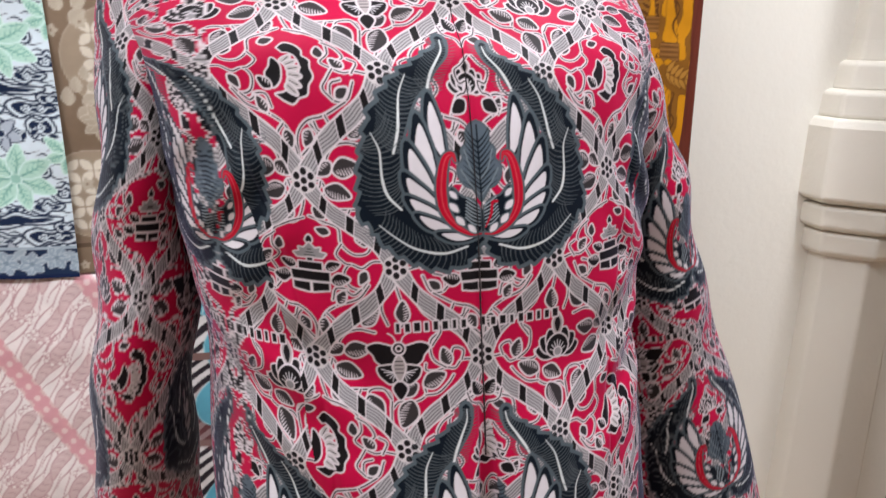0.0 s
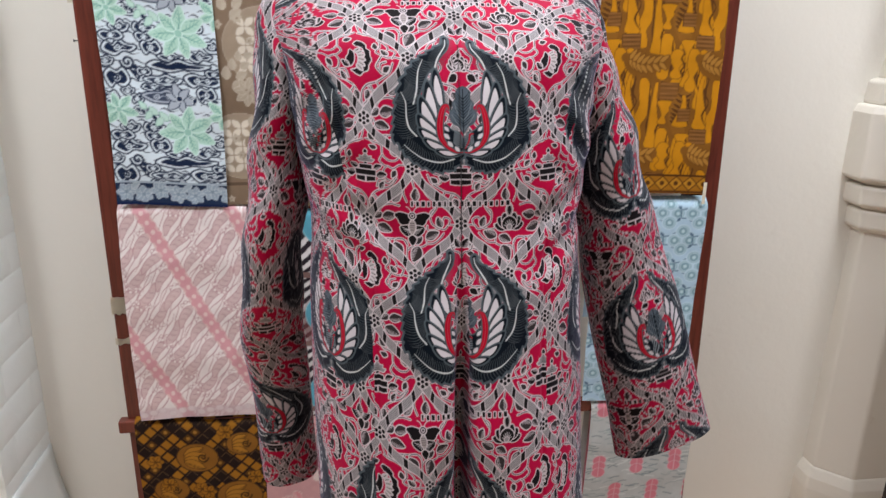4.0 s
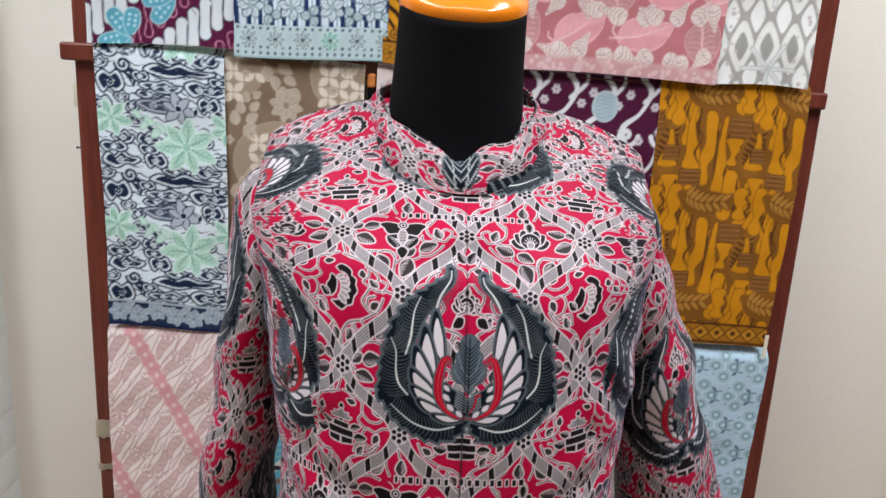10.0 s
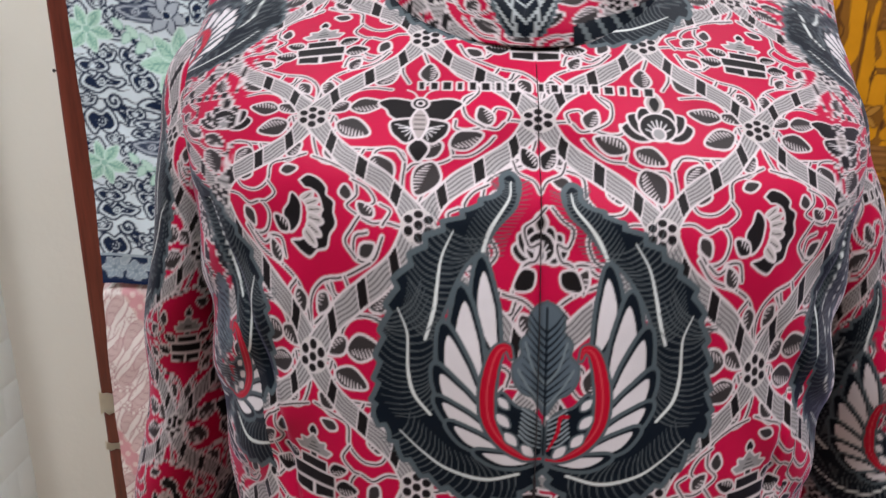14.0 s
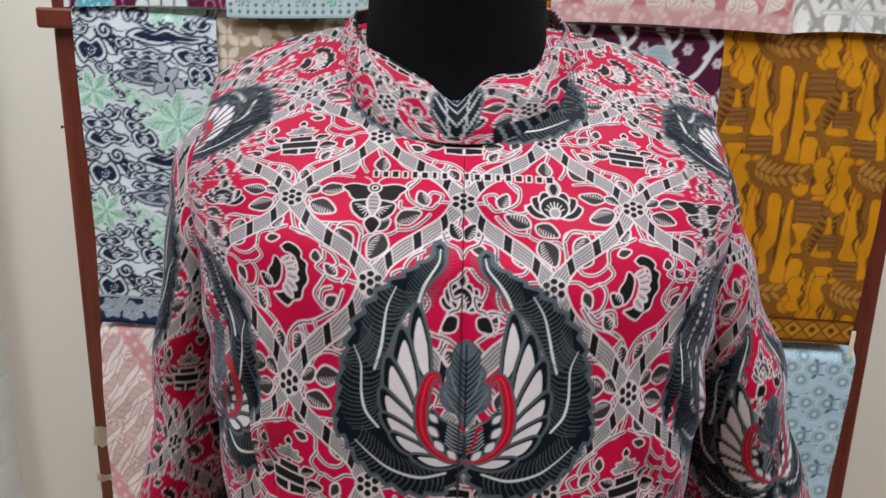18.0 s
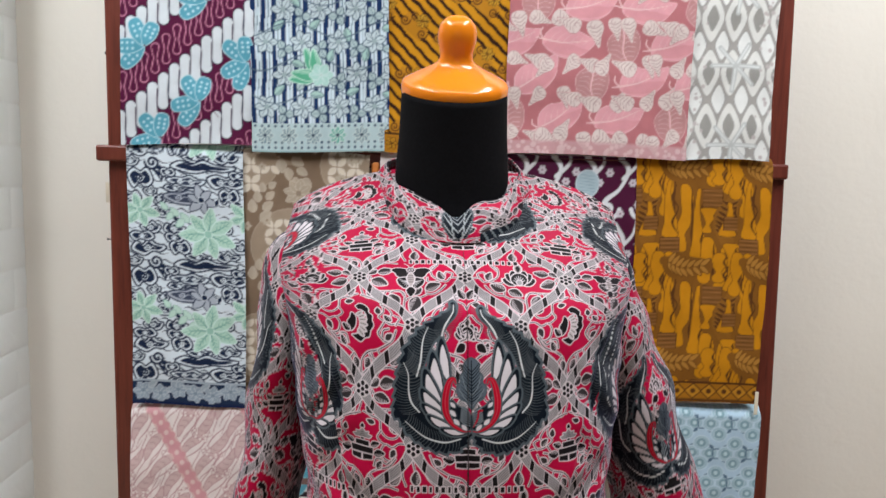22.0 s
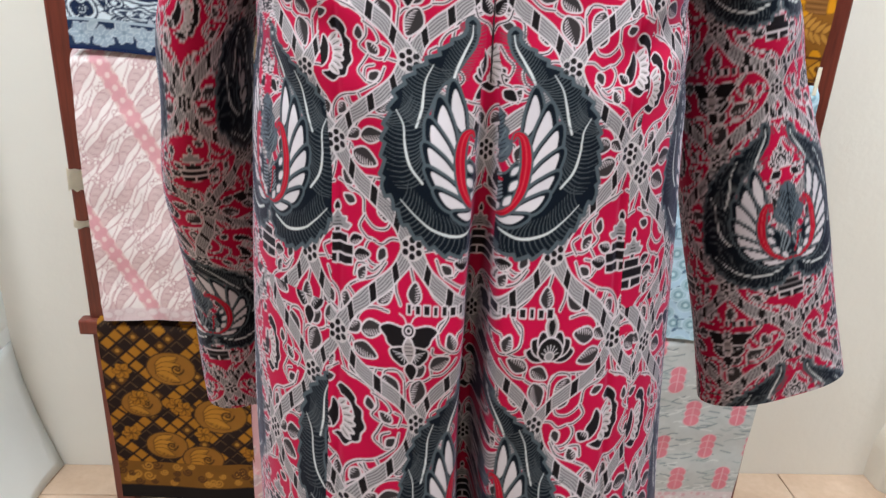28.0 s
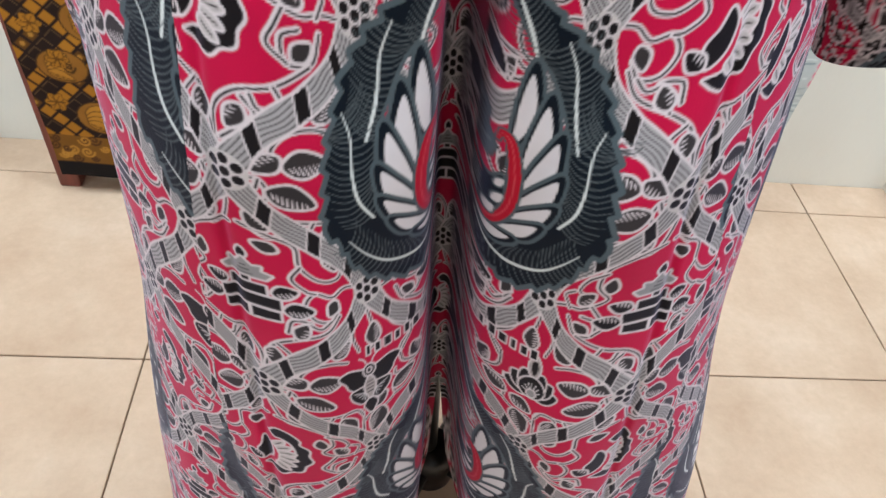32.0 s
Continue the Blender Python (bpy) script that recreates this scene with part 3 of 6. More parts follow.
def great_wing(cv, x, y):
    """The pair of dark wings with white feathers, red crescents and a leaf."""
    o = np.array((x, y))
    outer = curve([(6.2, -62), (5.8, -66.5), (8.4, -69.4), (11.4, -67.5), (11.2, -63.5), (15, -59.5), (20, -56.5), (26, -51.5), (35, -45.5), (45, -38.5), (52.5, -31), (57, -24),
                   (60, -15), (62, -7), (63, 3), (63.5, 12), (64, 19), (57.5, 26), (54, 33), (47, 40), (37, 46.5), (25, 50.5), (14, 49.5), (6, 44), (1.0, 35)], 7)
    # saw teeth
    nrm = np.gradient(outer, axis=0)
    nrm = np.stack([nrm[:, 1], -nrm[:, 0]], 1)
    nrm /= np.hypot(nrm[:, 0], nrm[:, 1])[:, None] + 1e-9
    run = np.concatenate([[0], np.cumsum(np.hypot(*np.diff(outer, axis=0).T))])
    saw = ((run / 9.0) % 1.0) * 3.0 * np.clip((run - 14) / 25, 0, 1)
    outer = outer + nrm * saw[:, None]
    inner = curve([(1.0, 32), (8.4, 34.5), (19.5, 34), (30, 27), (37, 18), (41.5, 8), (42.5, -3), (41.5, -15), (37, -26), (30, -35.5), (22.5, -41.5), (15, -49.5), (9, -56), (6.2, -62)], 6)

    def side_of(pts, s):
        """The far wing stands a little taller and further out."""
        p = np.array(pts, float)
        if s < 0:
            up = np.clip((-p[:, 1] - 25) / 40, 0, 1)
            p = np.stack([-p[:, 0] - 5.5 * up, p[:, 1] - 4.0 * up], 1)
        return p + o
    for s in (1, -1):
        cv.vine(np.array([(1, -60), (5, -54), (9, -50), (7, -44), (3, -45), (4.5, -40), (9, -38), (13, -30)]) * (s, 1) + o, 1.1)
        cv.leaf(x + s * 5, y - 36, 35 if s > 0 else 145, 9, INK, 0.8, WHITE, 0.4, False)
        cv.leaf(x - 3 + s * 1.5, y - 76, -90 + 28 * s, 10, INK, 0.8, WHITE, 0.34, True)
        cv.vine(np.array([(0, -66), (2.5, -71), (8, -74), (10, -79)]) * (s, 1) + o - (3, 0), 0.9)
    for s in (1, -1):
        cv.fill(side_of(np.concatenate([outer, inner]), s), NAVY, 1.5, STEEL)
        veins = [([(8.2, -66), (9.5, -60), (14.5, -52.5), (19.5, -45), (23, -38)], 7.5),
                 ([(32, -46), (37.5, -38), (40.5, -29), (43, -20), (45.5, -13)], 11.5),
                 ([(56, -22), (52.5, -14), (52, -2), (49.5, 8), (43, 16)], 12.5),
                 ([(55, 25), (46, 33), (36, 39.5), (22, 42.5), (9, 39)], 9.5)]
        for pts, reach in veins:
            c = side_of(curve(pts, 10), s)
            g = np.gradient(c, axis=0)
            g /= np.hypot(g[:, 0], g[:, 1])[:, None] + 1e-9
            for k in range(1, len(c) - 1, 2):
                for side in (-1, 1):
                    n = np.array((-g[k, 1], g[k, 0])) * side
                    q = curve([c[k], c[k] + n * reach * 0.5 - g[k] * 1.2, c[k] + n * reach - g[k] * 0.45 * reach], 5)
                    cv.line(q, 0.45, (0.075, 0.087, 0.095), (1.5, 1.0, 0.6))
            cv.line(c, 1.15, (0.60, 0.62, 0.62), (0.35, 0.8, 1.3, 1.0))
        cv.line(side_of(outer, s), 1.3, STEEL)
        # white feathers
        for tip, base, fat in (((24.5, -36), (19, -11), 4.2), ((33.5, -27), (24, -1), 5.2), ((40, -15), (24.5, 7), 5.2), ((42, -1), (24, 13), 5.0),
                               ((40.5, 11), (21, 21), 4.2), ((35.5, 21), (17, 28), 3.5), ((24, 32), (5, 33), 2.8)):
            tip, base = np.array(tip, float), np.array(base, float)
            e = tip - base
            ln = np.hypot(*e)
            deg = math.degrees(math.atan2(e[1], e[0]))
            shape = curve([(-2, 0), (ln * 0.25, -fat * 0.45), (ln * 0.6, -fat * 0.7), (ln * 1.06, -fat * 0.55), (ln * 0.70, fat * 0.95), (ln * 0.3, fat)], 6, True)
            p = side_of(turned(shape, deg, base), s)
            cv.fill(p, NAVY, 2.3, STEEL)
            cv.fill(p, NAVY, 0.7, NAVY)
            cv.fill(side_of(turned(shape * 0.86 + (0.5, 0), deg, base), s), PALE)
        # red crescent with a hooked top
        c = side_of(curve([(13, -9), (14.5, -12), (18, -10.5), (20.6, -4), (21.8, 6), (20.3, 17), (14.5, 26), (7, 31), (1, 32)], 7), s)
        cv.line(c, 8.0, STEEL, (0.35, 0.5, 0.8, 1.0, 1.0, 0.95, 0.75, 0.45))
        cv.line(c, 5.4, (0.40, 0.004, 0.02), (0.2, 0.45, 0.8, 1.0, 1.0, 0.9, 0.65, 0.2))
        cv.line(c, 0.6, (0.52, 0.05, 0.07), (0, 1, 1, 1, 0))
        # small inner fan
        cv.fill(side_of(curve([(0.8, 29), (1.5, 18), (5, 12), (11, 9.5), (16.5, 4), (17.6, 12), (15.5, 20), (11, 26), (5, 30)], 6, True), s), NAVY, 1.3, STEEL)
        for k in range(7):
            cv.line(side_of(curve([(1.5, 27 - 2.0 * k), (5.5, 25.5 - 2.2 * k), (9.5 - 0.2 * k, 21.5 - 1.9 * k)], 4), s), 0.7, (0.24, 0.28, 0.31))
        for px, py, r in ((6, 28.6, 1.7), (12.5, 23.5, 1.8), (15.6, 15.5, 1.8), (15.6, 8, 1.5)):
            cv.fill(turned(curve([(-2.4, 0), (0, -1.3), (2.6, 0), (0, 1.3)], 4, True), -50 * s, (x + s * px, y + py), r * 0.8), PALE, 0.8, STEEL)
    # leaf in the middle
    half = curve([(0, -26.5), (3.5, -25), (6, -21.5), (6, -17), (9, -14), (8.8, -9.5), (11.8, -6.5), (11.4, -1.5), (8, 3), (4.2, 5), (1.5, 9.5), (0, 12)], 5)
    cv.fill(np.concatenate([half, half[::-1] * (-1, 1)]) + o, (0.085, 0.11, 0.135), 1.1, STEEL)
    for s in (1, -1):
        for k in range(11):
            y0 = -21 + 2.5 * k
            cv.line(curve([(0, y0 + 4), (3.6, y0 + 1), (7.0 + 0.25 * k, y0 - 3.4)], 4) * (s, 1) + o, 0.95, NAVY, (1.0, 0.8, 0.3), 0)
        for y0, wx in ((-10, 7.8), (-1, 10.4)):
            cv.line(curve([(0, y0 + 10), (5, y0 + 4), (wx, y0 - 4)], 5) * (s, 1) + o, 0.8, (0.15, 0.18, 0.2))
    cv.line(np.array([(0, -25), (0, 30)]) + o, 0.8, NAVY)
    cv.line(curve([(1.5, 28), (5, 20), (6, 13.5), (8.5, 13)], 5) + o, 1.5, (0.40, 0.004, 0.02), (0.5, 1, 1, 1.2))


def dress_print():
    cv = Canvas(4 * CW, 4 * CH, 0.32, RED, True)
    for i in range(4):
        for j in range(4):
            if (i + j) % 2 == 0:
                (tall_cell if j % 2 == 0 else wide_cell)(cv, i * CW, j * CH, -1 if (i, j) in ((3, 1), (2, 2), (3, 3)) else 1)
    for i in range(4):
        for j in range(4):
            if (i + j) % 2 == 1:
                for di in (-1, 1):
                    ribbon(cv, (i * CW, j * CH), ((i + di) * CW, (j + 1) * CH), 2.2 * di)
    small(cv, 2 * CW, 0, 0.95, pagoda)
    small(cv, 0, 1.0, 0.95, pagoda)
    small(cv, 3 * CW - 1, CH + 1, 0.92, butterfly)
    small(cv, CW + 2, CH - 1, 0.90, lotus)
    small(cv, 2 * CW, 2 * CH, 0.98, feather, 0.92)
    small(cv, 0, 2 * CH + 4, 0.62, lotus)
    bars_of_writing(cv, -0.62 * CW, CH * 0.63, 41, 8, 0.0)
    bars_of_writing(cv, 0.52 * CW, CH * 0.63, 49, 9, 0.0)
    for i in range(4):
        for j in range(4):
            if (i + j) % 2 == 1:
                x, y = i * CW, j * CH
                cv.disc(x, y, 6.9, (0.50, 0.45, 0.45))
                for k in range(7):
                    a, r = radians(60 * k + 30), 0 if k == 6 else 4.35
                    cv.disc(x + r * math.cos(a), y + r * math.sin(a), 1.8, INK, 0.4)
    great_wing(cv, 3.0, 3 * CH)
    return cv


DRESS = dress_print()


def batik(P, Q):
    return DRESS.look_up(P * CW, Q * CH)

# ---------------------------------------------------------------- the room
Y_WALL = 0.71
H_ROOM = 2.8
floor_ob = tagged(part("floor", box_bm(-2.6, 2.6, -3.4, Y_WALL + 0.2, -0.16, -0.0095), GROUT), "floor of beige ceramic tiles with thin dark joints", "floor", kind="structure")
tagged(part("wall_north", box_bm(-2.6, 2.6, Y_WALL, Y_WALL + 0.18, -0.1, H_ROOM), WALL), "plain cream painted wall behind the cloth rack", "wall", kind="structure")
# three unseen walls added to close the room, kept dark against bounce
tagged(part("wall_south", box_bm(-2.6, 2.6, -3.58, -3.4, -0.1, H_ROOM), DIM_WALL), "plain unseen wall, toned tan to cut bounced light", "wall", kind="structure")
tagged(part("wall_west", box_bm(-2.78, -2.6, -3.58, Y_WALL + 0.18, -0.1, H_ROOM), DIM_WALL), "plain unseen side wall, toned tan to cut bounced light", "wall", kind="structure")
tagged(part("wall_east", box_bm(2.6, 2.78, -3.58, Y_WALL + 0.18, -0.1, H_ROOM), DIM_WALL), "plain unseen side wall, toned tan to cut bounced light", "wall", kind="structure")
tagged(part("ceiling", box_bm(-2.78, 2.78, -3.58, Y_WALL + 0.18, H_ROOM, H_ROOM + 0.15), CEIL), "white painted ceiling", "ceiling", kind="structure")

# lamp housings on the ceiling
for place, sx, sy, watts, colour in LAMPS:
    lamp = empty("ceiling_light", (place[0], place[1], 0), "white batten tube light on the ceiling", "ceiling light", "ceiling lights")
    part("housing", box_bm(-sx / 2 - 0.01, sx / 2 + 0.01, -sy / 2 - 0.01, sy / 2 + 0.01, H_ROOM - 0.03, H_ROOM, 0.004), CEIL, lamp)

# ---------------------------------------------------------------- foam-brick pillar beside the rack
pillar = tagged(part("pillar", box_bm(-1.15, -0.797, 0.497, Y_WALL + 0.01, -0.005, H_ROOM - 0.002), FOAM), "square pillar clad in white embossed foam bricks", "pillar", kind="structure")
COURSE, BRICK_L = 0.0785, 0.155


def brick_mesh(lx, lz, seed, side):
    """A softly pillowed foam brick, lx long and lz high; side: it faces +x, else -y."""
    rnd = random.Random(seed)
    nx, nz = 9, 6
    verts, faces = [], []
    for j in range(nz):
        for i in range(nx):
            u, w = (0, 0.03, 0.2, 0.35, 0.5, 0.65, 0.8, 0.97, 1)[i], (0, 0.05, 0.35, 0.65, 0.95, 1)[j]
            edge = min(u * lx, (1 - u) * lx, w * lz, (1 - w) * lz)
            d = 0.0014 * min(1, edge / 0.004) + (rnd.uniform(-0.0009, 0.0009) if edge > 0.004 else 0)
            a, c = (u - 0.5) * lx, (w - 0.5) * lz
            verts.append((d, a, c) if side else (a, -d, c))
    for j in range(nz - 1):
        for i in range(nx - 1):
            k = j * nx + i
            faces.append((k, k + 1, k + 1 + nx, k + nx))
    return mesh_of("brick", verts, faces, FOAM)


def lay_bricks():
    long_s = [brick_mesh(0.169, COURSE - 0.003, k, True) for k in range(5)]
    short_s = [brick_mesh(0.062, COURSE - 0.003, 40 + k, True) for k in range(3)]
    full_f = [brick_mesh(BRICK_L - 0.004, COURSE - 0.004, 20 + k, False) for k in range(5)]
    rnd = random.Random(4)
    for row in range(0, 27):
        z = 0.02 + COURSE * (row + 0.5)
        if z > 2.1:
            break
        spans = [(0.497, 0.559, short_s), (0.563, 0.732, long_s)] if row % 2 == 0 else [(0.497, 0.666, long_s), (0.670, 0.732, short_s)]
        for y0, y1, meshes in spans:
            ob = new("brick", rnd.choice(meshes))
            ob.parent = pillar
            ob.location = (-0.797, (y0 + y1) / 2, z)
        off = 0 if row % 2 == 0 else BRICK_L / 2
        for k in range(3):
            x = -0.797 - BRICK_L * (k + 0.5) + off
            if x > -0.84:
                continue
            ob = new("brick", rnd.choice(full_f))
            ob.parent = pillar
            ob.location = (x, 0.497, z)


# loose end of the foam cladding, bent out over the floor at the pillar's foot
def foam_flap():
    n, m = 15, 9
    verts = []
    for j in range(n):
        t = j / (n - 1)
        for i in range(m):
            u = i / (m - 1)
            verts.append((-0.7915 + 0.056 * (1 - t) ** 1.6 + 0.006 * math.sin(5 * u + 2) * (1 - t), 0.50 + 0.203 * u, 0.003 + 0.30 * t))
    faces = [(j * m + i, j * m + i + 1, (j + 1) * m + i + 1, (j + 1) * m + i) for j in range(n - 1) for i in range(m - 1)]
    ob = new("foam_sheet", mesh_of("foam_sheet", verts, faces, FOAM))
    ob.modifiers.new("thickness", "SOLIDIFY").thickness = 0.004
    tagged(ob, "loose white foam cladding sheet bent out at the pillar foot", "foam sheet")


foam_flap()


# ---------------------------------------------------------------- plaster half column on the wall
def octagon_ring(bm, r, z, cx=1.19, cy=Y_WALL):
    ring = []
    for k in range(16):
        a = math.pi / 8 * (k + 0.5 * 0) + math.pi / 8
        rr = r / math.cos(((a + math.pi / 8) % (math.pi / 4)) - math.pi / 8) * 0.985
        ring.append(bm.verts.new((cx + rr * math.cos(a), cy + rr * math.sin(a), z)))
    return ring


def plaster_column():
    thing = tagged(new("column"), "white painted plaster half column with stepped octagonal rings", "column", kind="structure")
    def body(name, prof):
        bm = bmesh.new()
        rings = [octagon_ring(bm, r, z) for r, z in prof]
        for a, b in zip(rings, rings[1:]):
            for k in range(16):
                bm.faces.new((a[k], a[(k + 1) % 16], b[(k + 1) % 16], b[k]))
        bm.faces.new(list(reversed(rings[0])))
        bm.faces.new(rings[-1])
        bev = part(name, bm, STUCCO, thing).modifiers.new("worn_edge", "BEVEL")
        bev.width, bev.segments = 0.006, 3
    body("base", [(0.130, -0.004), (0.130, 0.09), (0.126, 0.12), (0.114, 0.15)])
    body("lower_shaft", [(0.114, 0.146), (0.111, 0.40), (0.106, 0.80)])
    body("ring", [(0.112, 0.785), (0.128, 0.797), (0.128, 0.838), (0.118, 0.841)])
    body("ring", [(0.118, 0.841), (0.143, 0.853), (0.143, 0.895), (0.125, 0.899)])
    body("block", [(0.125, 0.899), (0.158, 0.914), (0.158, 1.06), (0.150, 1.078), (0.13, 1.078)])
    body("ring", [(0.13, 1.076), (0.138, 1.08), (0.134, 1.128), (0.115, 1.134)])
    body("ring", [(0.112, 1.132), (0.112, 1.138), (0.105, 1.184), (0.092, 1.19)])
    body("upper_shaft", [(0.088, 1.187), (0.082, 1.23), (0.078, 1.35), (0.074, 2.78)])


plaster_column()

# dark door leaf standing open beside the column
door = tagged(new("door_1"), "near-black wooden door leaf standing open", "door", kind="structure")
part("door_leaf", box_bm(1.0, 1.04, -0.45, 0.35, 0.008, 2.05, 0.003), DOORWOOD, door)
for zz in (0.35, 1.15):
    part("door_panel", box_bm(0.992, 1.0, -0.33, 0.23, zz, zz + 0.6, 0.004), DOORWOOD, door)
part("door_handle", lathe_bm([(0.006, 0), (0.01, 0.004), (0.01, 0.11), (0.006, 0.115)], 12, (0.985, -0.40, 1.0)), BLACK_METAL, door)

# ---------------------------------------------------------------- cloth rack
Y_RACK = 0.60
rack = empty("cloth_rack", (0.04, Y_RACK, 0), "tall red-brown wooden rack of horizontal bars hung with batik", "cloth rack")


def post(xa, xb):
    """A post with its foot at xa and its head at xb."""
    bm = box_bm(-0.0185, 0.0185, -0.02, 0.02, 0, 1.95, 0.004)
    for v in bm.verts:
        v.co.x += xa + (xb - xa) * v.co.z / 1.95 - 0.04
    return part("post", bm, RACK, rack)


post(-0.558, -0.564)
for foot, head in ((-0.534, -0.541), (0.646, 0.600)):
    bm = box_bm(-0.009, 0.009, 0.022, 0.052, 0, 1.93, 0.003)
    for v in bm.verts:
        v.co.x += foot + (head - foot) * v.co.z / 1.95 - 0.04
    part("brace", bm, RACK, rack)
post(0.668, 0.622)
BARS = (1.885, 1.345, 0.874, 0.415)
for k, z in enumerate(BARS):
    t = z / 1.95
    x0, x1 = -0.558 - 0.006 * t - 0.035 - 0.04, 0.668 - 0.046 * t + 0.018 - 0.04
    if k == 2:
        x0, x1 = x0 + 0.06, x1 - 0.06
    bm = box_bm(x0, x1, -0.033, -0.008, z - 0.014, z + 0.014, 0.004)
    part("bar", bm, RACK, rack)
# old masking tape round a post
for z, w, s in ((0.665, 0.05, 0.012), (0.60, 0.018, 0.03)):
    bm = bmesh.new()
    rt = random.Random(int(z * 1000))
    top = [(-0.620 + 0.0052 * i, z + w * 0.8 + rt.uniform(-0.004, 0.002)) for i in range(9)]
    low = [(-0.621 + 0.0052 * i, z + rt.uniform(-0.002, 0.004)) for i in range(9)]
    lo = [bm.verts.new((x + s * i / 8, -0.0222 + rt.uniform(0, 0.0006), q)) for i, (x, q) in enumerate(low)]
    hi = [bm.verts.new((x + s * i / 8, -0.0222 + rt.uniform(0, 0.0006), q)) for i, (x, q) in enumerate(top)]
    for i in range(8):
        bm.faces.new((lo[i], lo[i + 1], hi[i + 1], hi[i]))
    bmesh.ops.solidify(bm, geom=bm.faces[:], thickness=-0.0006)
    part("tape", bm, TAPE, rack, "torn strip of cream masking tape")

for z, out in ((1.19, 0.011), (1.52, 0.006)):
    bm = lathe_bm([(0.0012, 0.0), (0.0012, out - 0.001), (0.0026, out - 0.001), (0.0026, out)], 10)
    bmesh.ops.rotate(bm, verts=bm.verts, matrix=Matrix.Rotation(radians(-90), 3, "Y"))
    bmesh.ops.translate(bm, verts=bm.verts, vec=(-0.558 - 0.006 * z / 1.95 - 0.0185 - 0.04, -0.004, z))
    part("nail", bm, BLACK_METAL, rack, "thin dark nail")
part("tape", box_bm(-0.642, -0.619, 0.0202, 0.0212, 1.255, 1.292), TAPE, rack, "stub of cream masking tape")

# ---------------------------------------------------------------- folded batik cloths on the bars



def hanging(name, x0, x1, z_top, z_bot, label, paint, y_front=None, seed=1, over=True, ripple=0.004, step=0.0021, group="batik cloths on the rack"):
    """A cloth folded over a bar: a front fall, a rounded fold and a back fall."""
    rnd = np.random.RandomState(seed)
    w, h = x1 - x0, z_top - z_bot
    yf = (Y_RACK - 0.0405) if y_front is None else y_front
    nc = max(int(w / step), 8)
    s = np.concatenate([np.linspace(0, h - 0.02, int(h / step)), h - 0.02 + np.linspace(0.004, 0.02 * 1.57 * 2, 16), [h + 0.30]])
    u = np.linspace(0, 1, nc)
    U, V = np.meshgrid(u, s)
    r = 0.02
    ang = np.clip((V - (h - r)) / r, 0, math.pi)
    z = np.where(V < h - r, z_bot + V, z_top - r + r * np.sin(ang))
    y = np.where(V < h - r, yf, yf + r - r * np.cos(ang))
    past = V > h - r + math.pi * r
    z = np.where(past, z_top - r - (V - (h - r + math.pi * r)), z)
    ph = rnd.uniform(0, 6.28, 6)
    front = np.clip((h - V) / 0.12, 0, 1)
    wav = ripple * front * (np.sin(U * 5.0 + ph[0] + 1.1 * V) * 0.6 + np.sin(U * 11 + ph[1] - 3 * V) * 0.3 + 0.35 * np.sin(V * 17 + ph[2] + 2 * U))
    y = y - np.abs(wav) - 0.0008 * np.sin(V * 60 + ph[3]) * front
    sag = 0.004 * np.sin(U * 3.1 + ph[4])
    x = x0 + U * w + 0.003 * np.sin(V * 9 + ph[5])
    z = z + sag * (V < h)
    col = paint(U * w, h - V)
    co = np.stack([x, y, z], -1)
    ob = grid_mesh(name, co, col, HANGING)
    return tagged(ob, label, "batik cloth", group)

# ---------------------------------------------------------------- mannequin and its stand
def mannequin():
    me_b = lathe_bm([(0.06, 1.02), (0.12, 1.06), (0.115, 1.15), (0.09, 1.24), (0.072, 1.27), (0.061, 1.292), (0.058, 1.32), (0.054, 1.37),
                     (0.0525, 1.408), (0.0525, 1.413)], 56, (-0.009, 0.005, 0))
    for v in me_b.verts:
        z = v.co.z
        if z < 1.27:
            k = min(1, (1.27 - z) / 0.06)
            v.co.x *= 1 + 0.12 * k
            v.co.y *= 1 - 0.25 * k
        else:
            v.co.z += (v.co.y - 0.005) * math.tan(radians(CAP_TILT)) * min(1, max(0, (z - 1.30) / 0.09))
            v.co.y -= NECK_LEAN * (z - 1.27)
    n0 = len(me_b.faces)
    cap = [(0.044, -0.008), (0.0515, -0.0075), (0.0530, -0.004), (0.0530, 0.002), (0.0522, 0.005), (0.0500, 0.0075), (0.040, 0.0125), (0.027, 0.0190), (0.0210, 0.0225),
           (0.0175, 0.0255), (0.0158, 0.029), (0.0158, 0.034), (0.0172, 0.040), (0.0186, 0.046), (0.0186, 0.053), (0.0168, 0.060), (0.0122, 0.0655), (0.006, 0.0683), (0.0006, 0.069)]
    cb = lathe_bm(cap, 56, (-0.009, 0.005 - NECK_LEAN * 0.143, 1.415), CAP_TILT)
    me = bpy.data.meshes.new("cap_piece")
    cb.to_mesh(me)
    cb.free()
    me_b.from_mesh(me)
    bpy.data.meshes.remove(me)
    me_b.faces.ensure_lookup_table()
    for f in me_b.faces[n0:]:
        f.material_index = 1
    ob = part("mannequin", me_b, BLACK_CLOTH, None, "", True)
    ob.data.materials.append(ORANGE)
    return tagged(ob, "black fabric dress form with a glossy orange neck cap", "mannequin")


NECK_LEAN, CAP_TILT = 0.10, 19.0
mannequin()


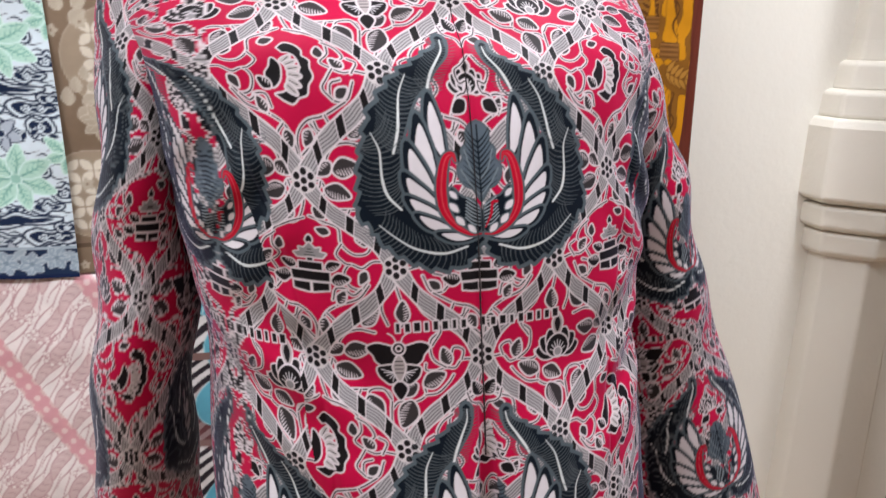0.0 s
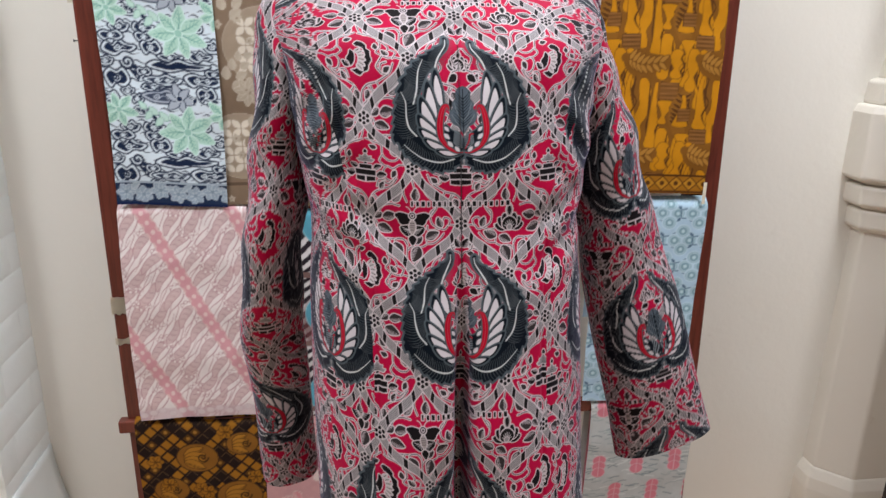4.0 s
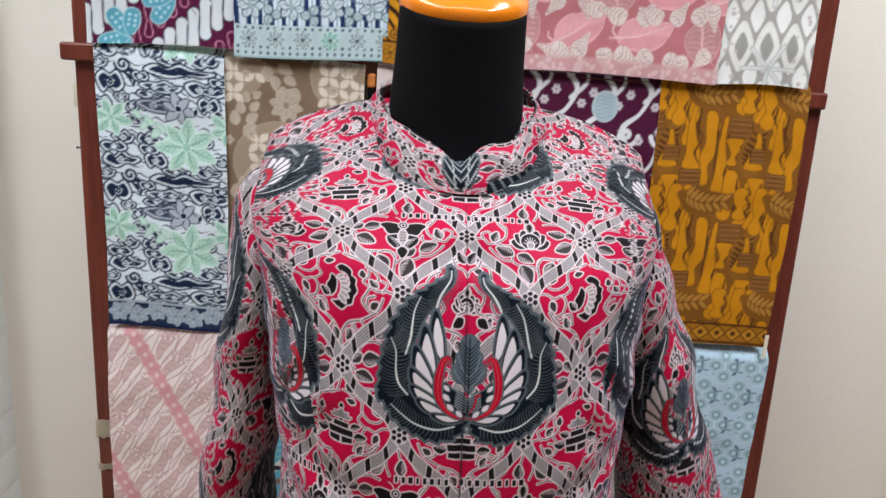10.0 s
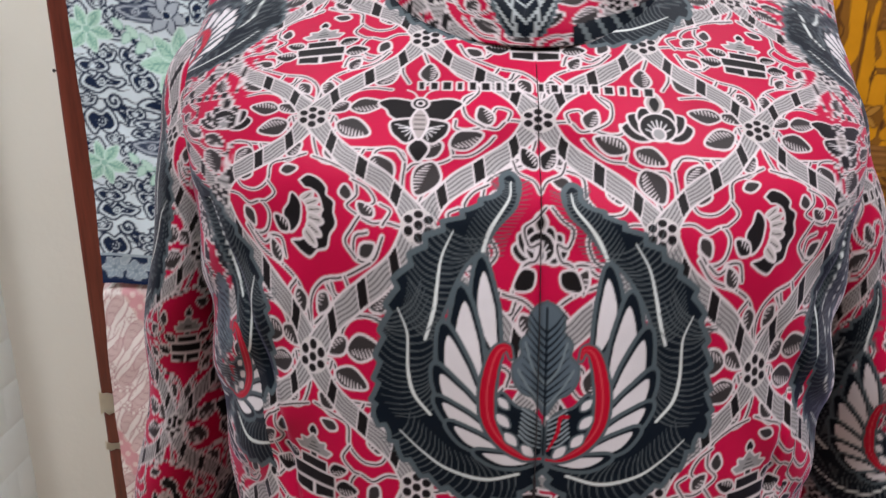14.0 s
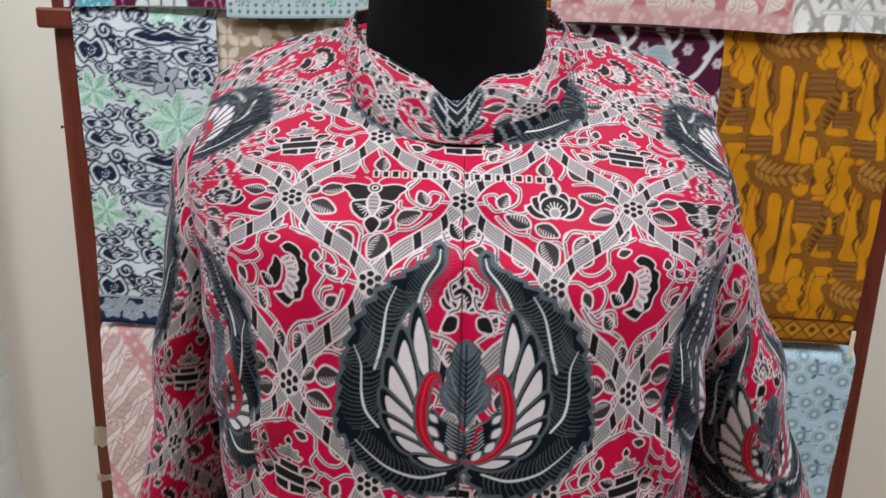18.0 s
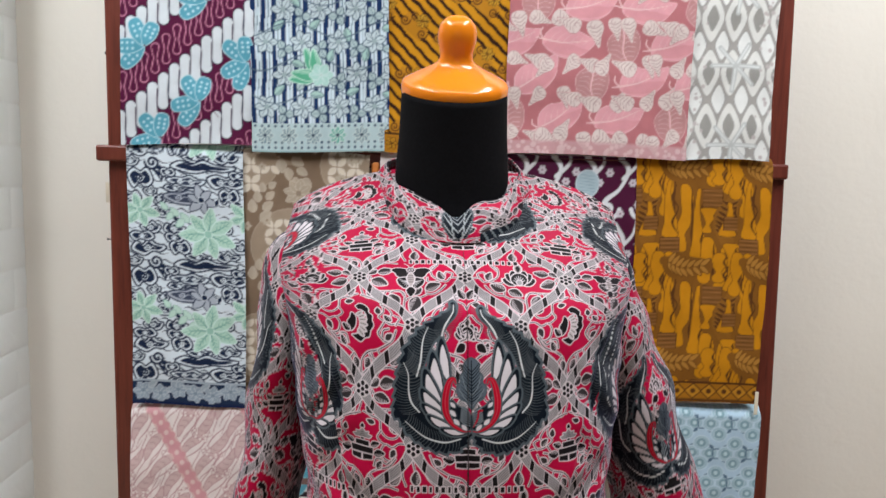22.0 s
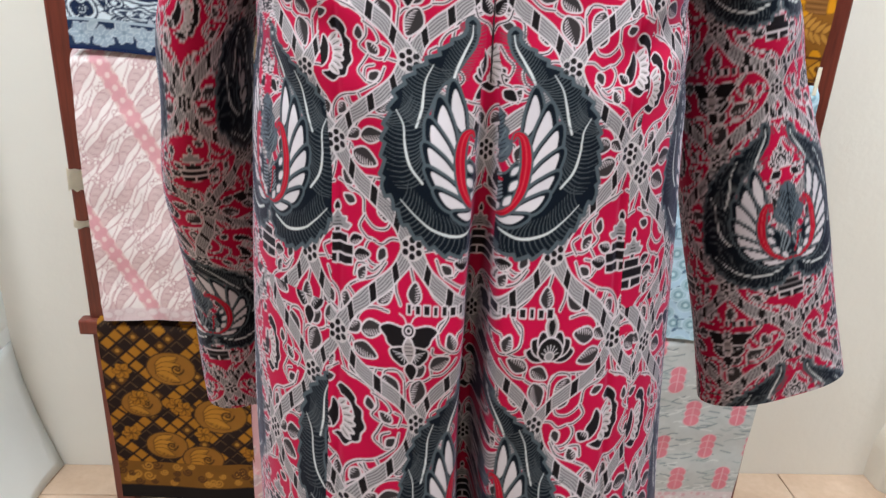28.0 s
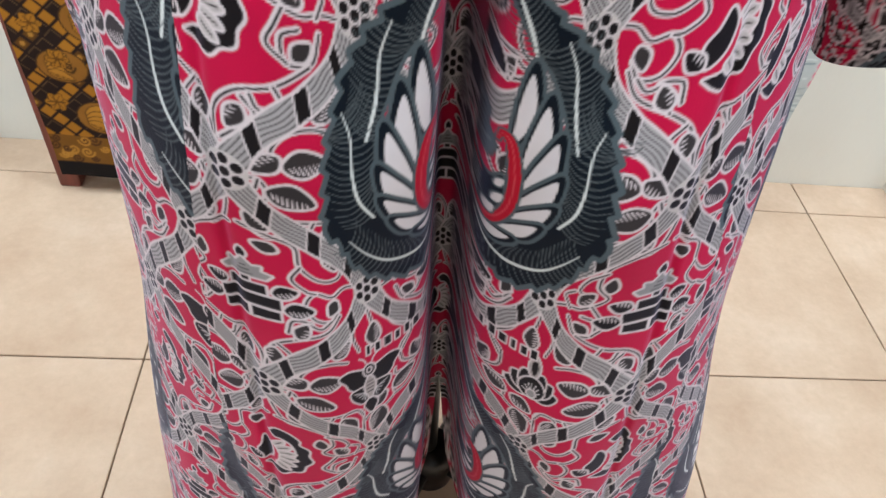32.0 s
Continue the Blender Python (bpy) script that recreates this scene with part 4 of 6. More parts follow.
def stand():
    thing = empty("mannequin_stand", (0.062, 0.01, 0), "black steel mannequin stand with a pole and four legs", "stand")
    bm = lathe_bm([(0.014, 0.05), (0.014, 1.06)], 20)
    for v in bm.verts:
        v.co.x -= 0.068 * v.co.z
    part("pole", bm, BLACK_METAL, thing, "", True)
    part("hub", lathe_bm([(0.02, 0.07), (0.03, 0.08), (0.03, 0.13), (0.02, 0.145)], 24), BLACK_METAL, thing, "", True)
    for k in range(4):
        a = math.pi / 4 + k * math.pi / 2 + 0.25
        bm = bmesh.new()
        rings = []
        for j in range(9):
            t = j / 8
            c = Vector((math.cos(a) * (0.02 + 0.2 * t), math.sin(a) * (0.02 + 0.2 * t), 0.11 - 0.085 * t ** 1.6))
            n = Vector((-math.sin(a), math.cos(a), 0))
            rings.append([bm.verts.new(c + n * 0.011 * math.cos(b) + Vector((0, 0, 0.009 * math.sin(b)))) for b in (i * math.pi / 5 for i in range(10))])
        for r0, r1 in zip(rings, rings[1:]):
            for i in range(10):
                bm.faces.new((r0[i], r0[(i + 1) % 10], r1[(i + 1) % 10], r1[i]))
        bm.faces.new(rings[0][::-1])
        bm.faces.new(rings[-1])
        leg = part("leg", bm, BLACK_METAL, thing, "", True)
        part("rubber_foot", lathe_bm([(0.014, 0.0), (0.016, 0.003), (0.015, 0.022), (0.01, 0.026)], 16, (math.cos(a) * 0.215, math.sin(a) * 0.215, 0)), BLACK_METAL, leg)


stand()

# ---------------------------------------------------------------- the dress
GOWN = empty("dress", (0, 0, 0), "long red batik gown with dark wing motifs on a dress form", "dress")
HX = 0.0448
# heights and the print row that lies there; half widths; front depth; sideways drift of the axis
ROW_Z = (0.05, 0.660, 0.712, 0.760, 0.812, 0.860, 0.913, 0.965, 1.010, 1.057, 1.107, 1.150, 1.205, 1.242, 1.272, 1.298, 1.318, 1.34)
ROW_Q = (26.0, 13, 12, 11, 10, 9, 8, 7, 6, 5, 4, 3, 2, 1, 0, -1, -2, -3.0)
A_Z = (0.05, 0.30, 0.50, 0.68, 0.80, 0.90, 0.95, 1.03, 1.10, 1.20, 1.25, 1.29, 1.34)
A_W = (0.24, 0.216, 0.184, 0.152, 0.149, 0.150, 0.150, 0.146, 0.157, 0.170, 0.179, 0.178, 0.165)
F_Z = (0.05, 0.30, 0.60, 0.75, 0.80, 0.85, 0.90, 0.95, 1.00, 1.05, 1.10, 1.15, 1.205, 1.242, 1.272, 1.298, 1.34)
F_Y = (-0.275, -0.275, -0.272, -0.256, -0.244, -0.230, -0.216, -0.205, -0.192, -0.178, -0.170, -0.160, -0.141, -0.110, -0.080, -0.050, 0.004)
S_Z = (0.05, 0.60, 0.80, 1.0, 1.15, 1.25, 1.34)
S_Y = (-0.10, -0.09, -0.07, -0.03, -0.012, 0.0, 0.012)
C_Z = (0.05, 0.30, 0.50, 0.68, 0.80, 1.0, 1.3)
C_X = (0.055, 0.042, 0.025, 0.010, 0.003, 0.001, -0.003)
FOLD_Z = (0.05, 0.5, 0.7, 0.80, 0.86, 0.95, 1.02, 1.05, 1.30)
FOLD_D = (0.08, 0.07, 0.06, 0.055, 0.045, 0.014, 0.004, 0.001, 0.0)


def front_section(z, share, back=False):
    """Across the gown at height z, evenly spaced along the cloth: x, y and the length of cloth from the middle."""
    a, f, s, c = (float(lerp_table(z, *t)) for t in ((A_Z, A_W), (F_Z, F_Y), (S_Z, S_Y), (C_Z, C_X)))
    th = np.linspace(-math.pi / 2, math.pi / 2, 901)
    n = float(np.interp(z, (1.03, 1.17), (2.5, 2.25)))
    x = a * np.sign(np.sin(th)) * np.abs(np.sin(th)) ** (2 / n)
    if back:
        f = s + 0.13 + 0.09 * max(0.0, (1.0 - z))
    y = s + (f - s) * np.abs(np.cos(th)) ** (2 / n)
    arc = np.concatenate([[0], np.cumsum(np.hypot(np.diff(x), np.diff(y)))])
    arc -= arc[450]
    e = arc[-1] * share
    x, y = np.interp(e, arc, x), np.interp(e, arc, y)
    return c + x, y, e


def seam_at(z):
    return np.interp(z, (0.05, 0.95, 1.05, 1.13, 1.20, 1.24), (2.08, 2.08, 2.25, 2.7, 3.5, 5.5))


def gown_front():
    # rows follow the print, closest where the camera comes near
    q = np.concatenate([np.linspace(24.6, 16.6, 40), np.linspace(16.5, 14.6, 120), np.linspace(14.58, 8.0, 560), np.linspace(7.985, -0.6, 790), np.linspace(-0.62, -2.9, 70)])
    share = np.concatenate([np.linspace(-1, -0.56, 46), np.linspace(-0.557, 0.557, 550)[1:-1], np.linspace(0.56, 1, 46)])
    nr, nc = len(q), len(share)
    z0 = np.interp(q, ROW_Q[::-1], ROW_Z[::-1])
    k = np.ones(13) / 13
    z0[8:-8] = np.convolve(np.pad(z0, 6, "edge"), k, "valid")[8:-8]
    co = np.zeros((nr, nc, 3))
    P = np.zeros((nr, nc))
    for j in range(nr):
        x, y, e = front_section(z0[j], share)
        co[j, :, 0], co[j, :, 1], co[j, :, 2] = x, y, z0[j]
        # over the chest the print lies straight across
        yoke = min(1.0, max(0.0, (z0[j] - 1.165) / 0.05))
        P[j] = e / HX * (1 - yoke) + (x - float(lerp_table(z0[j], C_Z, C_X))) / 0.0463 * yoke
    Q = np.repeat(q[:, None], nc, 1)
    cx = lerp_table(z0, C_Z, C_X)[:, None]
    X, Z = co[..., 0] - cx, co[..., 2].copy()
    # shoulder slope, centre fold, soft drape
    co[..., 2] -= (X ** 2 * 1.15 + (X / 0.18) ** 6 * 0.018) * np.clip((Z - 1.19) / 0.13, 0, 1) ** 1.2
    fold = lerp_table(z0, FOLD_Z, FOLD_D)[:, None]
    hollow = np.interp(z0, (0.05, 0.6, 0.715, 0.80, 0.86, 1.1), (0.042, 0.036, 0.030, 0.014, 0.0, 0.0))[:, None]
    co[..., 1] += hollow * np.exp(-(X / 0.05) ** 2)
    # the zip ends at the waist; from there an inverted pleat opens over an underlay
    wide = np.interp(z0, (0.05, 0.5, 0.76, 0.95, 1.02, 1.1), (0.012, 0.009, 0.0068, 0.0065, 0.004, 0.003))[:, None]
    co[..., 1] += fold / (1 + (X / wide) ** 6) + fold * 0.16 * np.exp(-(X / (2.2 * wide)) ** 2)
    low = np.clip((0.98 - Z) / 0.4, 0, 1)
    co[..., 1] += low * 0.004 * np.sin(np.abs(X) * 62 + 0.9 + 1.5 * Z) * np.clip(np.abs(X) / 0.05, 0, 1)
    arm = np.exp(-((Z - 1.13) / 0.055) ** 2) * np.clip((np.abs(X) - 0.075) / 0.07, 0, 1)
    co[..., 1] += arm * 0.005 * np.sin((Z + np.abs(X) * 1.2) * 120)
    waist = np.exp(-((Z - 1.04) / 0.05) ** 2) * np.clip((np.abs(X) - 0.05) / 0.06, 0, 1)
    co[..., 1] += waist * 0.004 * np.sin((Z - np.abs(X) * 0.5) * 150)
    chest = np.exp(-((Z - 1.235) / 0.03) ** 2) * np.exp(-(X / 0.10) ** 2)
    co[..., 1] += chest * 0.0022 * np.sin(Z * 190 + np.abs(X) * 60)
    # soft creases in the worn cloth
    co[..., 1] += 0.0011 * np.sin(Z * 58 + 2.6 * np.sin(X * 19 + 1.0) + X * 30) * np.clip((Z - 0.86) / 0.1, 0, 1) * np.clip(np.abs(X) / 0.05, 0.25, 1)
    co[..., 1] += 0.0012 * np.sin(X * 90 + 2.0 * np.sin(Z * 21)) * np.clip((1.0 - Z) / 0.2, 0, 1)
    # the two princess seams sink a little
    sp = seam_at(Z)
    d = (np.abs(P) - sp + 0.25) * HX
    co[..., 1] += 0.0022 * np.exp(-(d / 0.0025) ** 2) * (Z < 1.2)
    wide_step = np.interp(z0, (0.05, 0.86, 1.0, 1.4), (0.0435, 0.0435, HX, HX))[:, None]
    tuck = np.interp(z0, (0.05, 0.80, 0.86, 0.95, 1.02), (0.08, 0.08, 0.10, 0.10, 0.0))[:, None]
    flat_p = P * HX / wide_step + np.sign(X) * tuck * (1 - np.exp(-np.abs(X) / 0.006))
    # over the knees the cloth turns in towards the pleat
    e = np.abs(P) * HX
    knee_p = np.sign(X) * (lerp_table(np.minimum(e, 0.077), (0, 0.015, 0.031, 0.0475, 0.077), (0.0, 0.47, 0.95, 1.46, 2.0)) + np.maximum(e - 0.077, 0) / 0.0435)
    knee = np.clip((0.86 - z0) / 0.07, 0, 1)[:, None]
    P = flat_p * (1 - knee) + knee_p * knee
    sp = sp + np.interp(Z, (0.05, 0.66, 0.76, 0.86, 0.90), (0.7, 0.5, 0.25, 0.05, 0.0)) + np.where(X > 0, 0.3, 0.0) * (Z < 0.86)
    side = np.abs(P) > sp
    low_side = (z0 < 0.875)[:, None]
    out = np.where(X < 0, np.where(low_side, 2.55, 0.55), np.where(low_side, -0.75, -0.25))
    PP = np.where(side, P + np.sign(P) * out, P)
    PP = np.where((np.abs(X) < wide * 1.02) & (Z < 1.02), PP + 2, PP)
    QQ = np.where(side, Q + np.where(low_side & (X < 0), 0.4, -0.22), Q)
    # low down the two fronts draw apart over the stand
    cut = np.interp(Z, (0.05, 0.3, 0.42, 0.54), (1.0, 0.7, 0.2, 0.0))
    col = batik(PP, QQ)
    mid = int(np.argmin(np.abs(share)))
    for name, sl, sign in (("front_panel", slice(0, mid + 1), -1), ("front_panel", slice(mid, nc), 1)):
        c = co[:, sl].copy()
        c[..., 0] += sign * (cut[:, sl] * 0.035) * np.exp(-np.abs(X[:, sl]) / 0.08)
        grid_mesh(name, c, col[:, sl], BATIK, GOWN)
    # zip down the middle
    m = (z0 > 1.0) & (z0 < 1.262)
    line = co[m, mid]
    verts, faces = [], []
    for i, (x, y, z) in enumerate(line[::6]):
        w = (0.0006 if z < 1.115 else 0.0002) * (1.0 if i % 2 else 1.6)
        verts += [(x - w, y + 0.0005, z), (x, y - 0.0009, z), (x + w, y + 0.0005, z)]
        if i:
            b = 3 * i
            faces += [(b - 3, b - 2, b + 1, b), (b - 2, b - 1, b + 2, b + 1)]
    ob = new("zip", mesh_of("zip", verts, faces, ZIP, False))
    ob.parent = GOWN
    tagged(ob, "fine dark front zip")
    return co


def gown_back():
    nr, nc = 110, 60
    q = np.linspace(24.6, -2.9, nr)
    z0 = np.interp(q, ROW_Q[::-1], ROW_Z[::-1])
    co = np.zeros((nr, nc, 3))
    P = np.zeros((nr, nc))
    for j in range(nr):
        x, y, e = front_section(z0[j], np.linspace(-1, 1, nc), True)
        co[j, :, 0], co[j, :, 1], co[j, :, 2] = x, y, z0[j]
        P[j] = e / HX
    X = co[..., 0] - lerp_table(z0, C_Z, C_X)[:, None]
    Z = co[..., 2].copy()
    co[..., 2] -= (X ** 2 * 1.15 + (X / 0.18) ** 6 * 0.018) * np.clip((Z - 1.19) / 0.13, 0, 1) ** 1.2
    fade = np.clip((1.34 - Z) / 0.12, 0, 1)
    S = lerp_table(z0, S_Z, S_Y)[:, None]
    co[..., 1] = S + (co[..., 1] - S) * fade
    grid_mesh("back_panel", co[:, ::-1], batik(P, np.repeat(q[:, None], nc, 1))[:, ::-1], BATIK, GOWN)


def sleeve(name, pts, widths, depths, turn, q_of_z, p_off, na=180, nl=500, zc=0.0):
    """A sleeve: an oval tube along pts; turn: degrees by which the print's middle faces away from -y."""
    pts = np.array(pts)
    t = np.linspace(0, 1, len(pts))
    s = np.linspace(0, 1, nl)
    path = np.stack([lerp_table(s, t, pts[:, k]) for k in range(3)], -1)
    w, d = lerp_table(s, t, widths), lerp_table(s, t, depths)
    tang = np.gradient(path, axis=0)
    tang /= np.linalg.norm(tang, axis=1)[:, None]
    side = np.cross(tang, np.array([0, 1.0, 0]))
    side /= np.linalg.norm(side, axis=1)[:, None]
    fwd = np.cross(side, tang)
    a = np.linspace(0, 2 * math.pi, na)
    a = a - 0.45 * np.sin(a)
    ca, sa = np.cos(a)[None, :, None], np.sin(a)[None, :, None]
    co = path[:, None] + side[:, None] * (w[:, None, None] * sa) - fwd[:, None] * (d[:, None, None] * ca)
    # folds run round the arm, strongest at the elbow
    S, A = np.meshgrid(s, a, indexing="ij")
    ease = np.clip(S / 0.15, 0, 1)
    elbow = np.exp(-((S - 0.52) / 0.18) ** 2)
    disp = 0.0032 * elbow * np.sin(S * 48 + 2.2 * np.sin(A + 0.6)) + 0.0012 * ease * np.sin(S * 23 + 2 * A) + 0.0025 * ease * np.sin(3 * A + 4 * S)
    out = co - path[:, None]
    out /= np.linalg.norm(out, axis=2)[..., None] + 1e-9
    co += out * disp[..., None]
    per = 2 * math.pi * np.sqrt((w ** 2 + d ** 2) / 2)
    tw = np.interp(s, np.linspace(0, 1, len(turn)), turn)[:, None]
    rel = (A / (2 * math.pi) - tw / 360.0 + 0.5) % 1.0 - 0.5
    P = rel * per[:, None] / HX + p_off
    run = np.concatenate([[0], np.cumsum(np.linalg.norm(np.diff(path, axis=0), axis=1))])
    Q = np.repeat(q_of_z(path[:, 2], run - np.interp(-1.08, -path[:, 2], run))[:, None], na, 1)
    return grid_mesh(name, co[:, ::-1], batik(P, Q)[:, ::-1], BATIK, GOWN)


def collar():
    na, nv = 380, 76
    a = np.linspace(0, 2 * math.pi, na)
    v = np.linspace(0, 1, nv)
    V, A = np.meshgrid(v, a, indexing="ij")
    fr = (1 - np.cos(A - math.pi)) / 2  # 1 at the front (a = 0 looks to -y)
    fr = (1 + np.cos(A)) / 2
    lo = np.stack([-0.007 + 0.083 * np.sin(A), 0.012 - np.where(np.cos(A) > 0, 0.096, 0.07) * np.cos(A), 1.317 - 0.049 * fr ** 1.5], -1)
    notch = np.exp(-((np.where(A < math.pi, A, A - 2 * math.pi)) / 0.20) ** 2)
    up = np.stack([-0.007 + 0.066 * np.sin(A), 0.004 - np.where(np.cos(A) > 0, 0.069, 0.064) * np.cos(A), 1.351 - 0.050 * fr ** 1.7 - 0.013 * notch], -1)
    co = lo * (1 - V[..., None]) + up * V[..., None]
    bulge = np.sin(V * math.pi)
    out = np.stack([np.sin(A), -np.cos(A), np.zeros_like(A)], -1)
    co += out * (0.002 * bulge + 0.0016 * bulge * np.sin(A * 9 + 5 * V))[..., None]
    co[..., 2] += 0.004 * bulge + 0.002 * np.sin(A * 7) * V
    P = np.where(A < math.pi, A, A - 2 * math.pi) * 0.085 / HX
    col = batik(P + 1, 1.45 - V * 1.35)
    # the tips of a pair of dark wings meet at the front
    wing = (np.abs(P) < 0.10 + 0.30 * np.sin(np.clip(V, 0.12, 1) * 2.2)) & (V > 0.12)
    rib = (np.sin((V * 4.2 - np.abs(P) * 5.5) * 2 * math.pi) > 0.75) | (np.abs(np.abs(P) - 0.06 - 0.17 * V) < 0.016)
    rim = wing & (np.abs(P) > 0.055 + 0.30 * np.sin(np.clip(V, 0.12, 1) * 2.2))
    col = np.where(wing[..., None], np.where(rim[..., None], np.array(STEEL), np.where(rib[..., None], np.array((0.30, 0.32, 0.33)), np.array(NAVY))), col)
    frond = (np.abs(V - 0.16 - 0.10 * (P - 1.2)) < 0.085) & (P > 0.45) & (P < 2.3)
    comb = (np.sin((P * 5 + V * 3) * 2 * math.pi) > 0.6)[..., None]
    col = np.where(frond[..., None], np.where(comb, np.array((0.12, 0.14, 0.15)), np.array(NAVY)), col)
    ob = grid_mesh("collar", co[:, ::-1], col[:, ::-1], BATIK, GOWN, "soft stand collar")
    ob.modifiers.new("thickness", "SOLIDIFY").thickness = 0.002
    return ob


gown_front()
gown_back()
sleeve("sleeve", [(0.118, 0.006, 1.250), (0.146, 0.005, 1.243), (0.160, 0.002, 1.205), (0.184, -0.004, 1.12), (0.215, -0.012, 1.0), (0.252, -0.03, 0.86), (0.289, -0.045, 0.728)],
       (0.024, 0.030, 0.033, 0.039, 0.048, 0.058, 0.063), (0.024, 0.032, 0.044, 0.056, 0.052, 0.048, 0.036), (70, 60, 45, 18, 8, 8, 10), lambda z, run: 2.98 + run / 0.0505, 0.0)
sleeve("sleeve", [(-0.134, 0.006, 1.246), (-0.160, 0.005, 1.240), (-0.170, 0.001, 1.205), (-0.178, -0.004, 1.12), (-0.192, -0.008, 1.0), (-0.203, 0.02, 0.87), (-0.197, 0.04, 0.77), (-0.192, 0.055, 0.648)],
       (0.024, 0.030, 0.031, 0.030, 0.034, 0.037, 0.037, 0.035), (0.024, 0.032, 0.044, 0.056, 0.056, 0.046, 0.042, 0.040), (-85, -88, -95, -102, -115, -115, -30, 0), lambda z, run: 4.65 + run / 0.0495, 0.0)
collar()

# ---------------------------------------------------------------- prints of the hanging cloths (millimetres, y down from the fold)
CREAM, DEEP, PLUM = (0.66, 0.60, 0.50), (0.012, 0.022, 0.055), (0.085, 0.010, 0.042)


def whole(cv):
    return np.meshgrid((np.arange(cv.nx) + 0.5) * cv.d, (np.arange(cv.ny) + 0.5) * cv.d)


def every(cv):
    return (slice(0, cv.ny), slice(0, cv.nx))


def use(cv):
    return lambda u, v: cv.look_up(u * 1000, np.clip(v * 1000, 0.5, cv.h - 0.5))


def capsule(x, y, w, ln, waist=0.78):
    a = np.linspace(0, math.pi, 7)
    r = w / 2
    top = np.stack([x + r * np.cos(a), y - ln / 2 + r - r * np.sin(a)], 1)
    bot = np.stack([x - r * np.cos(a), y + ln / 2 - r + r * np.sin(a)], 1)
    return np.concatenate([top, [(x - r * waist, y)], bot, [(x + r * waist, y)]])


def star(cv, x, y, n, r, colour, edge=0.0, edge_colour=WHITE, fat=0.34, turn=0.0, heart=None):
    for k in range(n):
        deg = turn + 360 / n * k
        cv.fill(turned(curve([(r * 0.12, 0), (r * 0.5, -r * fat * 0.8), (r, 0), (r * 0.5, r * fat * 0.8)], 4, True), deg, (x, y)), colour, edge, edge_colour)
        if edge:
            cv.line(turned([(r * 0.2, 0), (r * 0.8, 0)], deg, (x, y)), 0.9, edge_colour)
    if heart:
        cv.disc(x, y, r * 0.2, heart)


def moth(cv, x, y, r, deg, wing, dots, rim):
    for k, (a, ln) in enumerate(((-62, 1.0), (-20, 0.95), (48, 0.95), (95, 0.8))):
        p = turned(curve([(0, 0), (r * 0.45 * ln, -r * 0.26), (r * ln, -r * 0.2), (r * ln * 1.02, r * 0.16), (r * 0.5 * ln, r * 0.24)], 5, True), deg + a, (x, y))
        cv.fill(p, wing, 1.4, rim)
        for i in range(6):
            q = turned([(r * ln * (0.42 + 0.2 * (i % 3)), r * (0.1 if i < 3 else -0.1))], deg + a, (x, y))[0]
            cv.disc(*q, 2.3, dots)
    for s in (-1, 1):
        cv.line(turned(curve([(0, 0), (-r * 0.5, s * r * 0.12), (-r * 0.85, s * r * 0.3)], 5), deg + 10, (x, y)), 1.0, PLUM)


def scroll(cv, x, y, r, colour, width, way=1, turns=1.5):
    a = np.linspace(0, turns * 2 * math.pi, 26)
    rr = r * (1 - a / a[-1] * 0.85)
    cv.line(np.stack([x + way * rr * np.cos(a), y + rr * np.sin(a)], 1), width, colour)


def plum_knives(w, h):
    cv = Canvas(w, h, 1.2, PLUM)
    pale, pink = (0.62, 0.68, 0.72), (0.55, 0.22, 0.33)
    for band in range(-3, 12):
        for k in range(-2, 20):
            x, y = 18.0 * k, band * 71 - 15.5 * k + 160
            if -40 < x < w + 40 and -60 < y < h + 60:
                if band % 2:
                    cv.fill(capsule(x, y, 17.5, 62, 0.9), pale, 1.2, DEEP)
                    cv.line([(x + 8.2, y - 20), (x + 7.4, y), (x + 8.6, y + 20)], 1.6, (0.05, 0.02, 0.05))
                else:
                    c = capsule(x + 4, y, 13, 50, 0.4)
                    cv.line(np.concatenate([c, c[:1]]), 1.8, pink)
    for x, vb, deg in ((40, 167, 200), (133, 73, 190), (143, 243, 210), (212, 143, 170), (65, 12, 185), (30, 330, 200), (150, 400, 190)):
        moth(cv, x, h - vb, 47, deg, (0.10, 0.36, 0.47), (0.45, 0.70, 0.78), (0.42, 0.66, 0.74))
    return use(cv)


